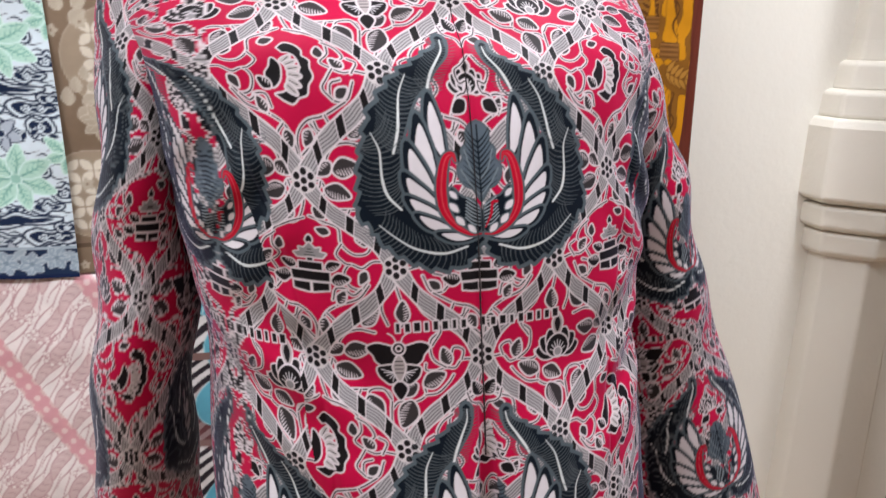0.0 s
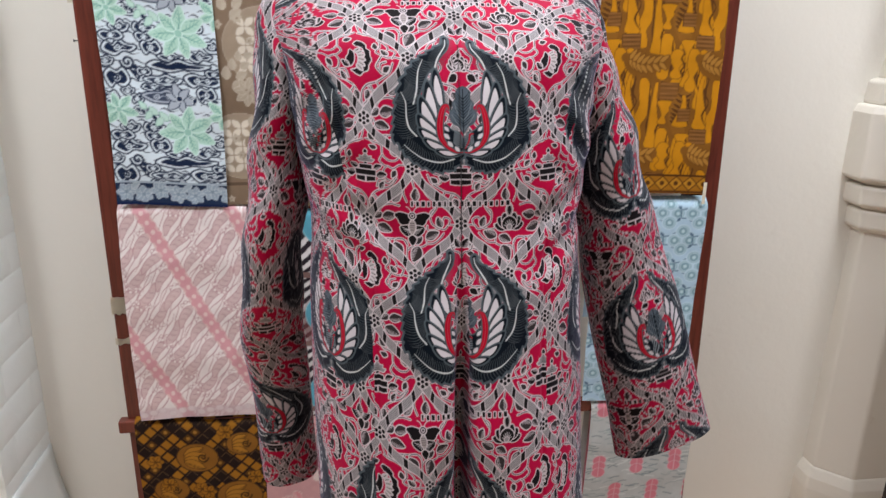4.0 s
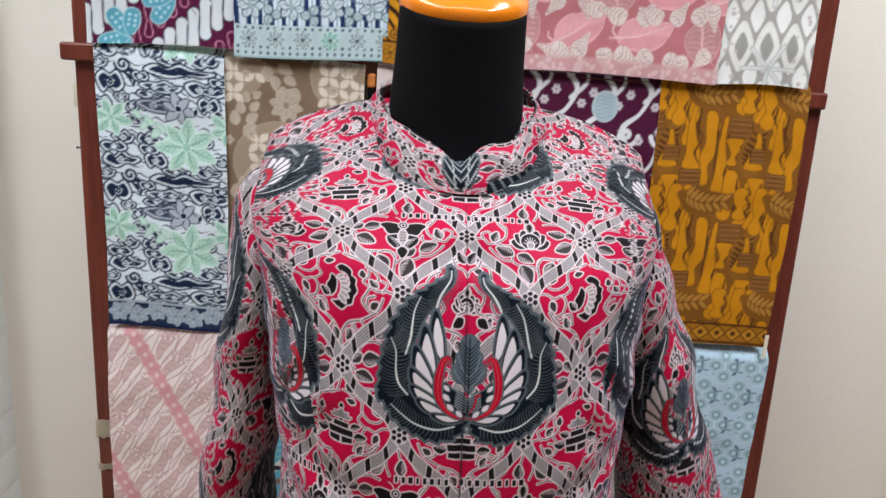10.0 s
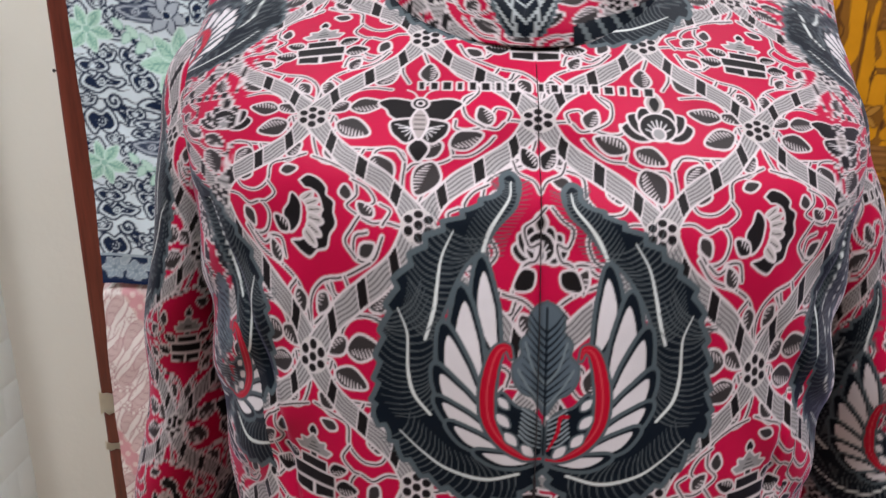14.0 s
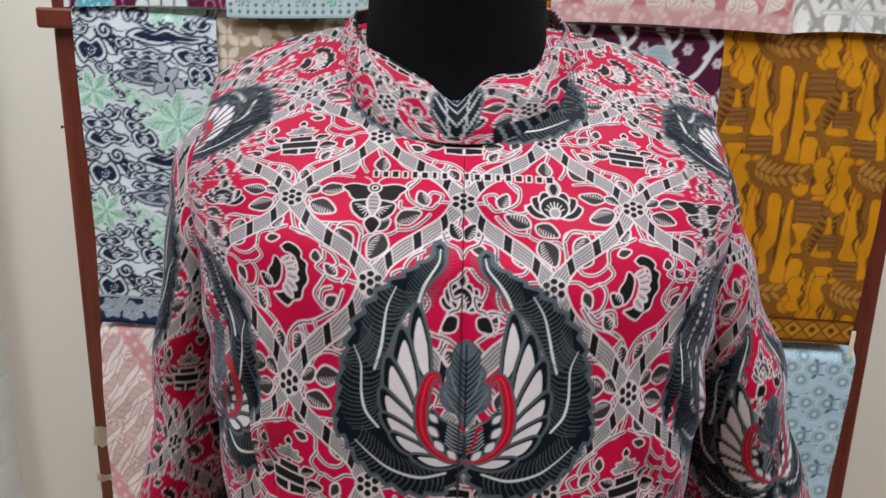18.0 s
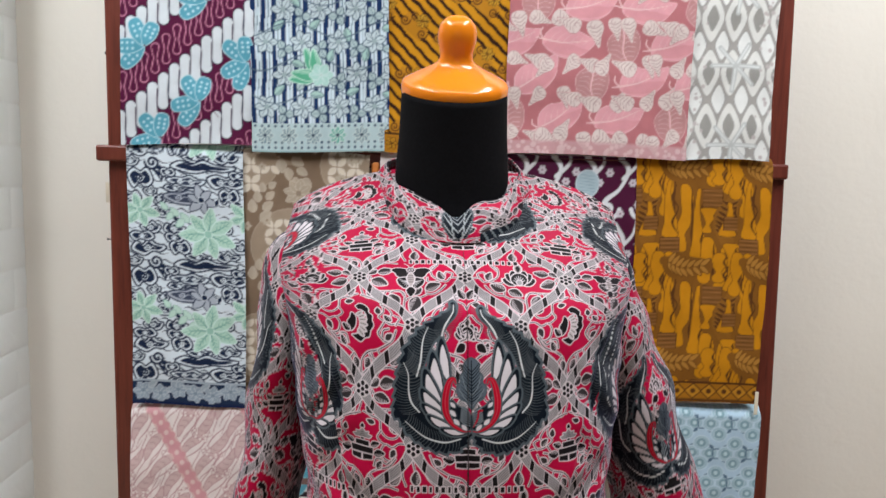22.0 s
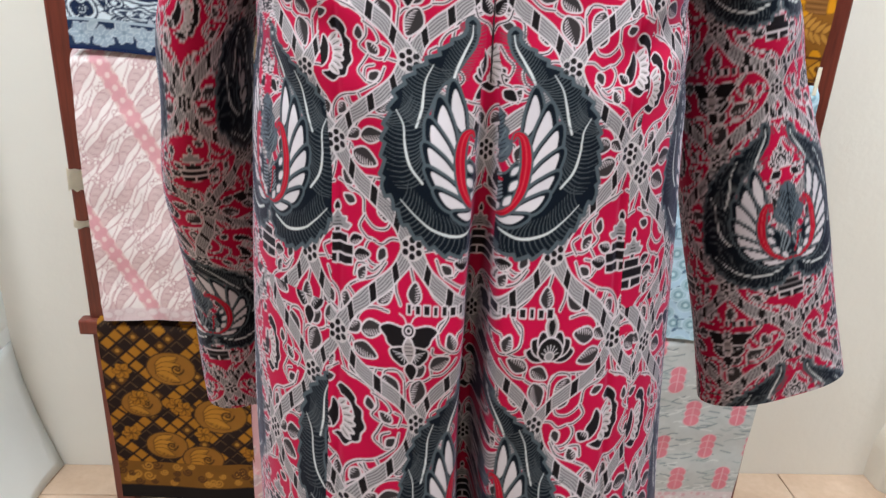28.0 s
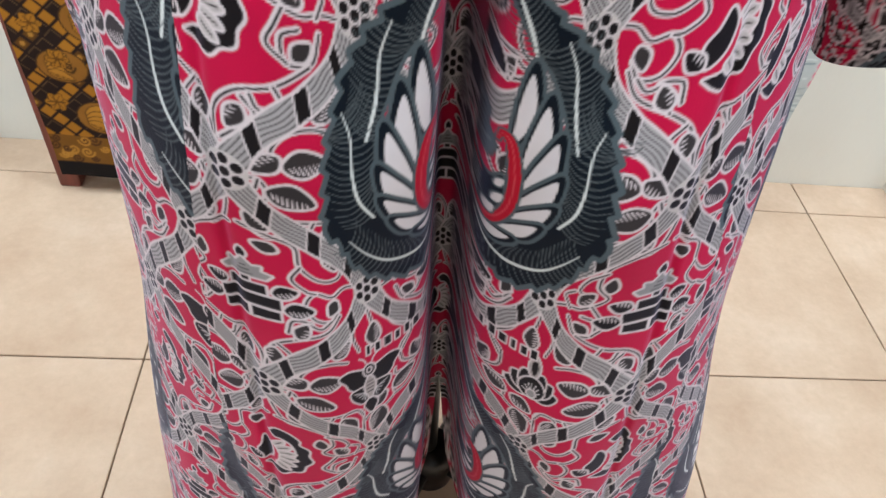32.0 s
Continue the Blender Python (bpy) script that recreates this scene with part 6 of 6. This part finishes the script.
def amber_patch(w, h):
    dark, mid, gold, tan = (0.095, 0.036, 0.010), (0.215, 0.088, 0.014), (0.54, 0.225, 0.009), (0.40, 0.19, 0.035)
    cv = Canvas(w, h, 1.0, mid)
    rnd = random.Random(31)
    # half outlines: cone, vase with a foot, long sway, reversed cone
    halves = (
        [(3, 0.0), (4, 0.2), (7, 0.45), (12, 0.75), (15, 1.0)],
        [(7, 0.0), (13, 0.18), (14, 0.36), (7, 0.56), (5, 0.66), (11, 0.8), (11, 0.92), (5, 1.0)],
        [(7, 0.0), (12, 0.2), (9, 0.42), (12, 0.6), (6, 0.74), (10, 0.88), (8, 1.0)],
        [(14, 0.0), (11, 0.3), (5, 0.55), (4, 0.7), (8, 0.88), (6, 1.0)],
    )

    def bottle(x, ya, yb, kind, sway):
        half = np.array(halves[kind], float)
        side = np.concatenate([half, half[::-1] * (-1, 1)])
        side[:, 0] += sway * np.sin(side[:, 1] * 5.4)
        side[:, 1] = ya + side[:, 1] * (yb - ya)
        cv.fill(curve(side + (x, 0), 4, True), gold, 1.3, (0.15, 0.06, 0.011))
        ym = (ya + yb) / 2
        cv.line(curve([(x + 13, ya + 4), (x + 9 + sway, ya * 0.7 + yb * 0.3), (x + 16, ym), (x + 10 + sway, ya * 0.25 + yb * 0.75), (x + 17, yb - 3)], 5), 4.6, dark, (0.1, 1.0, 0.4, 1.0, 0.2))

    for j in range(-1, 4):
        for i in range(-1, 3):
            ox, oy = 150 * i + 91 + (8 if j % 2 else 0), 180 * j + 22
            for x, ya, yb, kind, sway in ((-54, -22, 58, 1, 2), (-28, 28, 128, 0, -4), (0, 36, 156, 2, 5), (27, 44, 168, 0, -3), (46, 78, 122, 3, 2), (62, -20, 34, 1, 0), (90, -8, 48, 0, 2),
                                            (116, -20, 90, 2, 3), (46, 132, 216, 1, 3), (76, 150, 226, 0, -2), (100, 142, 236, 2, -3), (-66, 66, 126, 0, 2), (-60, 142, 182, 3, 1)):
                bottle(ox + x, oy + ya, oy + yb, kind, sway)
            # hatched brown blocks
            for x, y, sx, sy in ((52, 58, 36, 32), (-26, 146, 36, 28), (128, 140, 34, 28), (-62, 104, 26, 24)):
                x, y = ox + x, oy + y
                cv.fill(turned([(-sx / 2, -sy / 2), (sx / 2, -sy / 2), (sx / 2, sy / 2), (-sx / 2, sy / 2)], rnd.uniform(-4, 4), (x, y)), (0.20, 0.085, 0.022), 1.0, dark)
                for q in range(7):
                    yy = y - sy / 2 + sy * (q + 0.5) / 7
                    cv.line([(x - sx / 2 + 1, yy), (x + sx / 2 - 1, yy - 1)], 1.3, (0.12, 0.05, 0.014) if q % 2 else (0.28, 0.13, 0.04))
            # pale spray lying across
            stem = curve([(ox - 42, oy - 6), (ox - 10, oy + 8), (ox + 40, oy + 2)], 8)
            cv.line(stem, 44, mid, (0.4, 1.0, 1.0, 0.5))
            for q in range(1, 8):
                px, py = stem[2 * q]
                cv.leaf(px, py, -58 + 3 * q, 23, tan, 1.5, (0.13, 0.05, 0.011), 0.2, False)
                cv.leaf(px, py, 62 - 3 * q, 22, tan, 1.5, (0.13, 0.05, 0.011), 0.2, False)
            # dark spray standing up
            stem = curve([(ox + 82, oy + 134), (ox + 78, oy + 100), (ox + 88, oy + 60)], 8)
            cv.line(stem, 46, (0.25, 0.105, 0.016), (0.6, 1.0, 1.0, 0.4))
            for q in range(1, 8):
                px, py = stem[2 * q]
                for deg in (-28, 208):
                    cv.leaf(px, py, deg, 25 - q, dark, 0.9, (0.33, 0.15, 0.03), 0.17, False)
    X, Y = whole(cv)
    cv.lay(every(cv), (Y > h - 40) * 1.0, (0.34, 0.14, 0.012))
    cv.lay(every(cv), ((np.abs(Y - h + 38) < 2.5) | (np.abs(Y - h + 4) < 2.5)) * 1.0, dark)
    for k in range(12):
        x, y = 12 + 30 * k, h - 21
        cv.fill([(x - 14, y), (x, y - 13), (x + 14, y), (x, y + 13)], (0.48, 0.22, 0.02), 2.2, dark)
        cv.disc(x, y, 4.5, dark, 1, (0.3, 0.13, 0.015))
    return use(cv)


def blush_knives(w, h):
    cv = Canvas(w, h, 1.0, (0.82, 0.75, 0.735))
    mauve, soft, deep = (0.50, 0.30, 0.315), (0.64, 0.48, 0.48), (0.46, 0.30, 0.31)
    step, slope = 168.0, 0.508
    norm = math.hypot(1, slope)
    along, across = np.array((slope, 1.0)) / norm, np.array((1.0, -slope)) / norm
    drop = curve([(-29, 3), (-20, -6), (-6, -11), (10, -10), (20, -4), (24, 4), (16, 10), (4, 8), (-8, 5), (-20, 5)], 5, True)
    hook = curve([(-40, 14), (-24, 12), (-8, 16), (10, 17), (26, 12), (33, 2), (28, -9), (18, -14), (12, -10)], 6)
    wob = random.Random(19)
    for band in range(-3, 4):
        start = np.array((band * step + 24, -20.0))
        for row, o in enumerate((34, 75, 116)):
            for k in range(-4, 14):
                c = start + along * (42.0 * k + (21 if row % 2 else 0)) + across * o
                if not (-50 < c[0] < w + 50 and -50 < c[1] < h + 50):
                    continue
                flip_over = row % 2 == 1
                deg = -56 + (180 if flip_over else 0) + wob.uniform(-11, 11)
                c = c + np.array((wob.uniform(-4, 4), wob.uniform(-5, 5)))
                p = turned(drop * (1.0, 0.8), deg, c)
                cv.fill(p, soft, 1.5, mauve)
                for q in range(7):
                    cv.line(turned(curve([(-16 + 6 * q, -5 - 0.2 * q), (-13 + 6 * q, 0), (-14 + 6 * q, 5)], 3), deg, c), 1.1, deep if q % 2 else (0.68, 0.55, 0.54))
                hk = turned(hook, deg, c)
                cv.line(hk, 2.2, mauve, (0.3, 1, 1, 1.2, 0.8))
                for q in range(22, len(hk) - 2, 5):
                    cv.disc(*hk[q], 2.8, (0.80, 0.73, 0.71), 1.0, mauve)
                cv.line(turned(curve([(-34, -10), (-12, -15), (6, -17), (22, -22)], 4), deg, c), 1.6, mauve, (0.3, 1, 1, 0.3))
    for band in range(-3, 4):
        c = np.array([(band * step + 24, -20.0), (band * step + 24 + slope * (h + 40), h + 20)])
        cv.line(c, 25, (0.70, 0.50, 0.49))
        cv.line(c, 17, (0.66, 0.34, 0.37))
        n = int((h + 40) / 19)
        for k in range(n):
            t = k / n
            q = c[0] * (1 - t) + c[1] * t
            cv.disc(q[0] + 10.5, q[1] + 4, 5.8, (0.66, 0.34, 0.37))
            cv.disc(q[0] - 10.5, q[1] - 4, 5.8, (0.66, 0.34, 0.37))
            cv.disc(*q, 4.8, (0.76, 0.58, 0.57), 0, WHITE, 0.85)
    X, Y = whole(cv)
    cv.lay(every(cv), np.clip((Y - h + 26) / 4, 0, 1) * 0.55, (0.62, 0.46, 0.50))
    for k in range(14):
        cv.disc(8 + 19 * k, h - 12 - 4 * (k % 3), 6, (0.72, 0.62, 0.63), 0.8, (0.60, 0.46, 0.49), 1.3)
    return use(cv)


def teal_leaves(w, h):
    cv = Canvas(w, h, 1.2, (0.62, 0.60, 0.60))
    X, Y = whole(cv)
    s = np.sin((X * 0.35 + Y) / 3.6 + 2.4 * np.sin(X / 17) + 1.5 * np.sin(Y / 24))
    cv.lay(every(cv), (s > 0) * 1.0, (0.025, 0.020, 0.026))
    m = np.sin(X / 36 + 1) * np.sin(Y / 52)
    cv.lay(every(cv), np.clip((m - 0.35) * 6, 0, 1) * 0.75, (0.15, 0.055, 0.06))
    for row in range(7):
        for k in range(3):
            x, y = 36 + 92 * k + (20 if row % 2 else 0), 34 + 92 * row
            cv.fill(turned(curve([(0, -42), (22, -22), (24, 12), (6, 40), (-18, 30), (-26, -6)], 6, True), 12 * (row % 3 - 1), (x, y)), (0.10, 0.34, 0.45), 1.5, (0.30, 0.55, 0.62))
            cv.line(curve([(x, y - 38), (x + 4, y), (x - 4, y + 36)], 5), 2.2, (0.45, 0.68, 0.72))
            for q in range(5):
                cv.line([(x + 2, y - 24 + 12 * q), (x + 18, y - 30 + 12 * q)], 1.2, (0.36, 0.6, 0.66))
    cv.lay(every(cv), (np.abs(Y % 150 - 140) < 6) * 1.0, (0.20, 0.12, 0.11))
    return use(cv)


def sky_ovals(w, h):
    cv = Canvas(w, h, 1.1, (0.42, 0.58, 0.70))
    line = (0.10, 0.17, 0.25)
    for row in range(-1, 9):
        for k in range(-1, 5):
            x, y = 66 * k + (33 if row % 2 else 0) + 20, 58 * row + 30
            for a, (dx, dy) in enumerate(((-17, 0), (17, 0), (0, -20), (0, 20))):
                cv.disc(x + dx, y + dy, 13, (0.36, 0.52, 0.60), 2.0, (0.52, 0.67, 0.76), 1.15)
                cv.disc(x + dx, y + dy, 8.5, (0.22, 0.36, 0.42), 1.0, (0.48, 0.62, 0.70), 1.1)
                cv.disc(x + dx, y + dy, 4, (0.50, 0.66, 0.72))
            bx = x + 33
            b = np.array([(-10, -8), (8, -10), (10, 9), (-8, 10), (-10, -8)]) + (bx, y)
            cv.line(b, 2.4, line)
            for sx, sy in ((-1, -1), (1, -1), (1, 1), (-1, 1)):
                cv.leaf(bx + 9 * sx, y + 9 * sy, math.degrees(math.atan2(sy, sx)), 12, line, 0.6, (0.45, 0.6, 0.7), 0.3, False)
            c = [(bx + 22 + 6 * math.sin(q * 1.57), y - 26 + 9 * q) for q in range(7)]
            cv.line(np.array(c), 2.2, (0.14, 0.22, 0.32))
    return use(cv)


def amber_chequer(w, h):
    cv = Canvas(w, h, 1.1, (0.020, 0.012, 0.010))
    gold, brown = (0.34, 0.145, 0.016), (0.10, 0.044, 0.011)
    rnd = random.Random(11)
    for i in range(-2, 16):
        for j in range(-2, 28):
            x, y = 15 * i * 2 + (15 if j % 2 else 0), 15 * j
            kind = (i * 3 + j * 5 + (i * j) % 3) % 7
            if kind < 3:
                cv.fill([(x - 12, y), (x, y - 12), (x + 12, y), (x, y + 12)], gold)
            elif kind == 3:
                cv.fill([(x - 11, y), (x, y - 11), (x + 11, y), (x, y + 11)], brown)
                cv.disc(x, y, 4, (0.35, 0.17, 0.03))
            else:
                cv.line([(x - 11, y), (x, y - 11), (x + 11, y)], 0.9, (0.16, 0.09, 0.04))
    for cx, cy, r in ((120, 92, 34), (60, 170, 28), (200, 190, 38), (95, 262, 30), (215, 60, 26), (160, 290, 30)):
        cv.disc(cx, cy, r, (0.26, 0.115, 0.02), 2.4, (0.05, 0.025, 0.012), 1.25)
        for k in range(4):
            cv.leaf(cx - r * 0.8, cy - 6 + 5 * k, -25 + 16 * k, r * 1.3, (0.42, 0.19, 0.025), 1.4, (0.06, 0.03, 0.012), 0.25)
        scroll(cv, cx + r * 0.3, cy, r * 0.35, (0.05, 0.025, 0.01), 3)
    for k in range(9):
        star(cv, rnd.uniform(10, w), rnd.uniform(20, h - 100), 6, 17, gold, 1.2, (0.05, 0.025, 0.01), 0.5, 0, (0.12, 0.05, 0.01))
    X, Y = whole(cv)
    cv.lay(every(cv), (Y > h - 86) * 1.0, (0.17, 0.075, 0.014))
    for k in range(34):
        scroll(cv, rnd.uniform(0, w), h - rnd.uniform(36, 80), rnd.uniform(6, 12), rnd.choice(((0.40, 0.19, 0.03), (0.07, 0.03, 0.012))), 3.2, rnd.choice((1, -1)))
    cv.lay(every(cv), (Y > h - 30) * 1.0, (0.012, 0.010, 0.010))
    return use(cv)


def petal_ground(w, h):
    cv = Canvas(w, h, 1.3, (0.62, 0.36, 0.37))
    rnd = random.Random(15)
    for k in range(70):
        cv.leaf(rnd.uniform(0, w), rnd.uniform(0, h), rnd.uniform(0, 360), rnd.uniform(24, 44), rnd.choice(((0.74, 0.62, 0.60), (0.70, 0.30, 0.33), (0.50, 0.36, 0.37))), 1.4, (0.76, 0.68, 0.66), 0.36)
    return use(cv)


def grey_blocks(w, h):
    cv = Canvas(w, h, 1.1, (0.50, 0.52, 0.51))
    X, Y = whole(cv)
    rnd = random.Random(21)
    for k in range(420):
        x, y = rnd.uniform(0, w), rnd.uniform(0, h)
        cv.line(curve([(x - 11, y + rnd.uniform(-5, 5)), (x, y), (x + 11, y + rnd.uniform(-5, 5))], 3), 2.6, rnd.choice(((0.24, 0.28, 0.29), (0.36, 0.41, 0.41), (0.64, 0.66, 0.64))))
    for row in range(-1, 8):
        for k in range(-1, 4):
            x, y = 92 * k + (46 if row % 2 else 0) + 30, h - 96 - 78 * row
            for dy in (-16, 0, 16):
                cv.disc(x, y + dy, 12, (0.66, 0.22, 0.27), 1.2, (0.72, 0.45, 0.47), 1.25)
            cv.line([(x, y - 26), (x, y + 26)], 1.4, (0.72, 0.45, 0.47))
    cv.lay(every(cv), (Y > h - 62) * 1.0, (0.64, 0.56, 0.57))
    for k in range(60):
        cv.disc(rnd.uniform(0, w), h - rnd.uniform(26, 60), rnd.uniform(2, 5), rnd.choice(((0.62, 0.40, 0.43), (0.70, 0.66, 0.66))))
    cv.lay(every(cv), (Y > h - 24) * 1.0, (0.22, 0.30, 0.33))
    return use(cv)

# ---------------------------------------------------------------- the cloths, bar by bar
CLOTHS = [
    (-0.545, -0.321, 1.905, 1.362, plum_knives, "plum batik with white knife bands and turquoise butterflies on the rack"),
    (-0.325, -0.088, 1.905, 1.358, striped_flowers, "navy and pale blue striped batik with flowers on the rack"),
    (-0.090, 0.125, 1.905, 1.360, amber_stripes, "amber and black diagonal striped batik behind the mannequin"),
    (0.122, 0.452, 1.905, 1.362, rose_leaves, "dusty rose batik printed with pink leaves and seashells"),
    (0.452, 0.606, 1.905, 1.362, ash_ogees, "grey and white batik with pointed eye shapes"),
    (-0.537, -0.337, 1.364, 0.894, cloud_bands, "pale blue batik with navy clouds and green star flowers"),
    (-0.345, -0.116, 1.362, 0.890, taupe_kawung, "taupe brown batik with cream four-petal patches and leaves"),
    (-0.097, 0.125, 1.362, 0.890, blush_curls, "pale blush batik with grey and pink curls"),
    (0.124, 0.370, 1.364, 0.890, plum_vines, "dark plum batik with thick white vines and pale blue pods"),
    (0.366, 0.621, 1.370, 0.905, amber_patch, "amber and brown batik patchwork with leaf rows and a diamond hem"),
    (-0.543, -0.305, 0.896, 0.438, blush_knives, "white and blush batik with pink beaded diagonal chains"),
    (-0.302, -0.05, 0.888, 0.43, teal_leaves, "black and white rippled batik with teal leaves"),
    (0.40, 0.632, 0.897, 0.43, sky_ovals, "light blue batik with ringed ovals, folded over a bar"),
    (-0.556, -0.300, 0.434, 0.046, amber_chequer, "black and gold chequered batik with a black hem"),
    (-0.298, -0.06, 0.434, 0.05, petal_ground, "pink batik with pale leaves, mostly behind the gown"),
    (0.42, 0.668, 0.434, 0.012, grey_blocks, "grey batik with pink blocks and a slate hem"),
]
for k, (xa, xb, za, zb, print_of, label) in enumerate(CLOTHS):
    dy = (-0.008 if k < 5 else 0.0) - (0.003 if k in (1, 3, 7, 10) else 0.0) - (0.005 if k == 5 else 0.0)
    hanging("batik_cloth", xa, xb, za, zb, label, print_of((xb - xa) * 1000, (za - zb) * 1000), Y_RACK - 0.0405 + dy, k + 3, step=0.004 if k in (7, 14) else 0.0021)

# small card stick at the end of a fold, and a dark tassel in a gap
card = part("price_stick", box_bm(0.617, 0.624, Y_RACK - 0.046, Y_RACK - 0.044, 0.885, 0.93, 0.0008), TAPE)
tagged(card, "small white paper stick tucked beside the folded cloth", "tag")
tassel = empty("tassel", (-0.107, Y_RACK - 0.036, 1.33), "black hanging tassel with an orange knot on the bar", "tassel")
part("knot", lathe_bm([(0.004, -0.012), (0.008, -0.008), (0.008, 0.008), (0.004, 0.012)], 14), plain("orange_knot", (0.5, 0.16, 0.03), 0.6), tassel)
for k in range(7):
    a = k * 0.9
    bm = lathe_bm([(0.0016, -0.11), (0.0022, -0.06), (0.0016, -0.008)], 6, (0.005 * math.cos(a), 0.004 * math.sin(a), 0))
    part("strand", bm, BLACK_CLOTH, tassel)

# ---------------------------------------------------------------- floor tiles, one by one
TILE_W, TILE_D, Y_JOINT, X_JOINT = 0.40, 0.40, 0.216, -0.345


def tile_mesh(w, d):
    bm = box_bm(-w / 2 + 0.0011, w / 2 - 0.0011, -d / 2 + 0.0011, d / 2 - 0.0011, -0.009, 0.0, 0.0012, 1)
    me = bpy.data.meshes.new("tile")
    bm.to_mesh(me)
    bm.free()
    me.materials.append(TILE)
    return me


full_tile = tile_mesh(TILE_W, TILE_D)
cut_tile = tile_mesh(TILE_W, Y_WALL - (Y_JOINT + TILE_D))
for i in range(-6, 7):
    for j in range(-9, 2):
        ob = new("tile", full_tile if j < 1 else cut_tile)
        ob.parent = floor_ob
        y = Y_JOINT + (j + 0.5) * TILE_D if j < 1 else (Y_JOINT + TILE_D + Y_WALL) / 2
        ob.location = (X_JOINT + (i + 0.5) * TILE_W, y, 0)
lay_bricks()
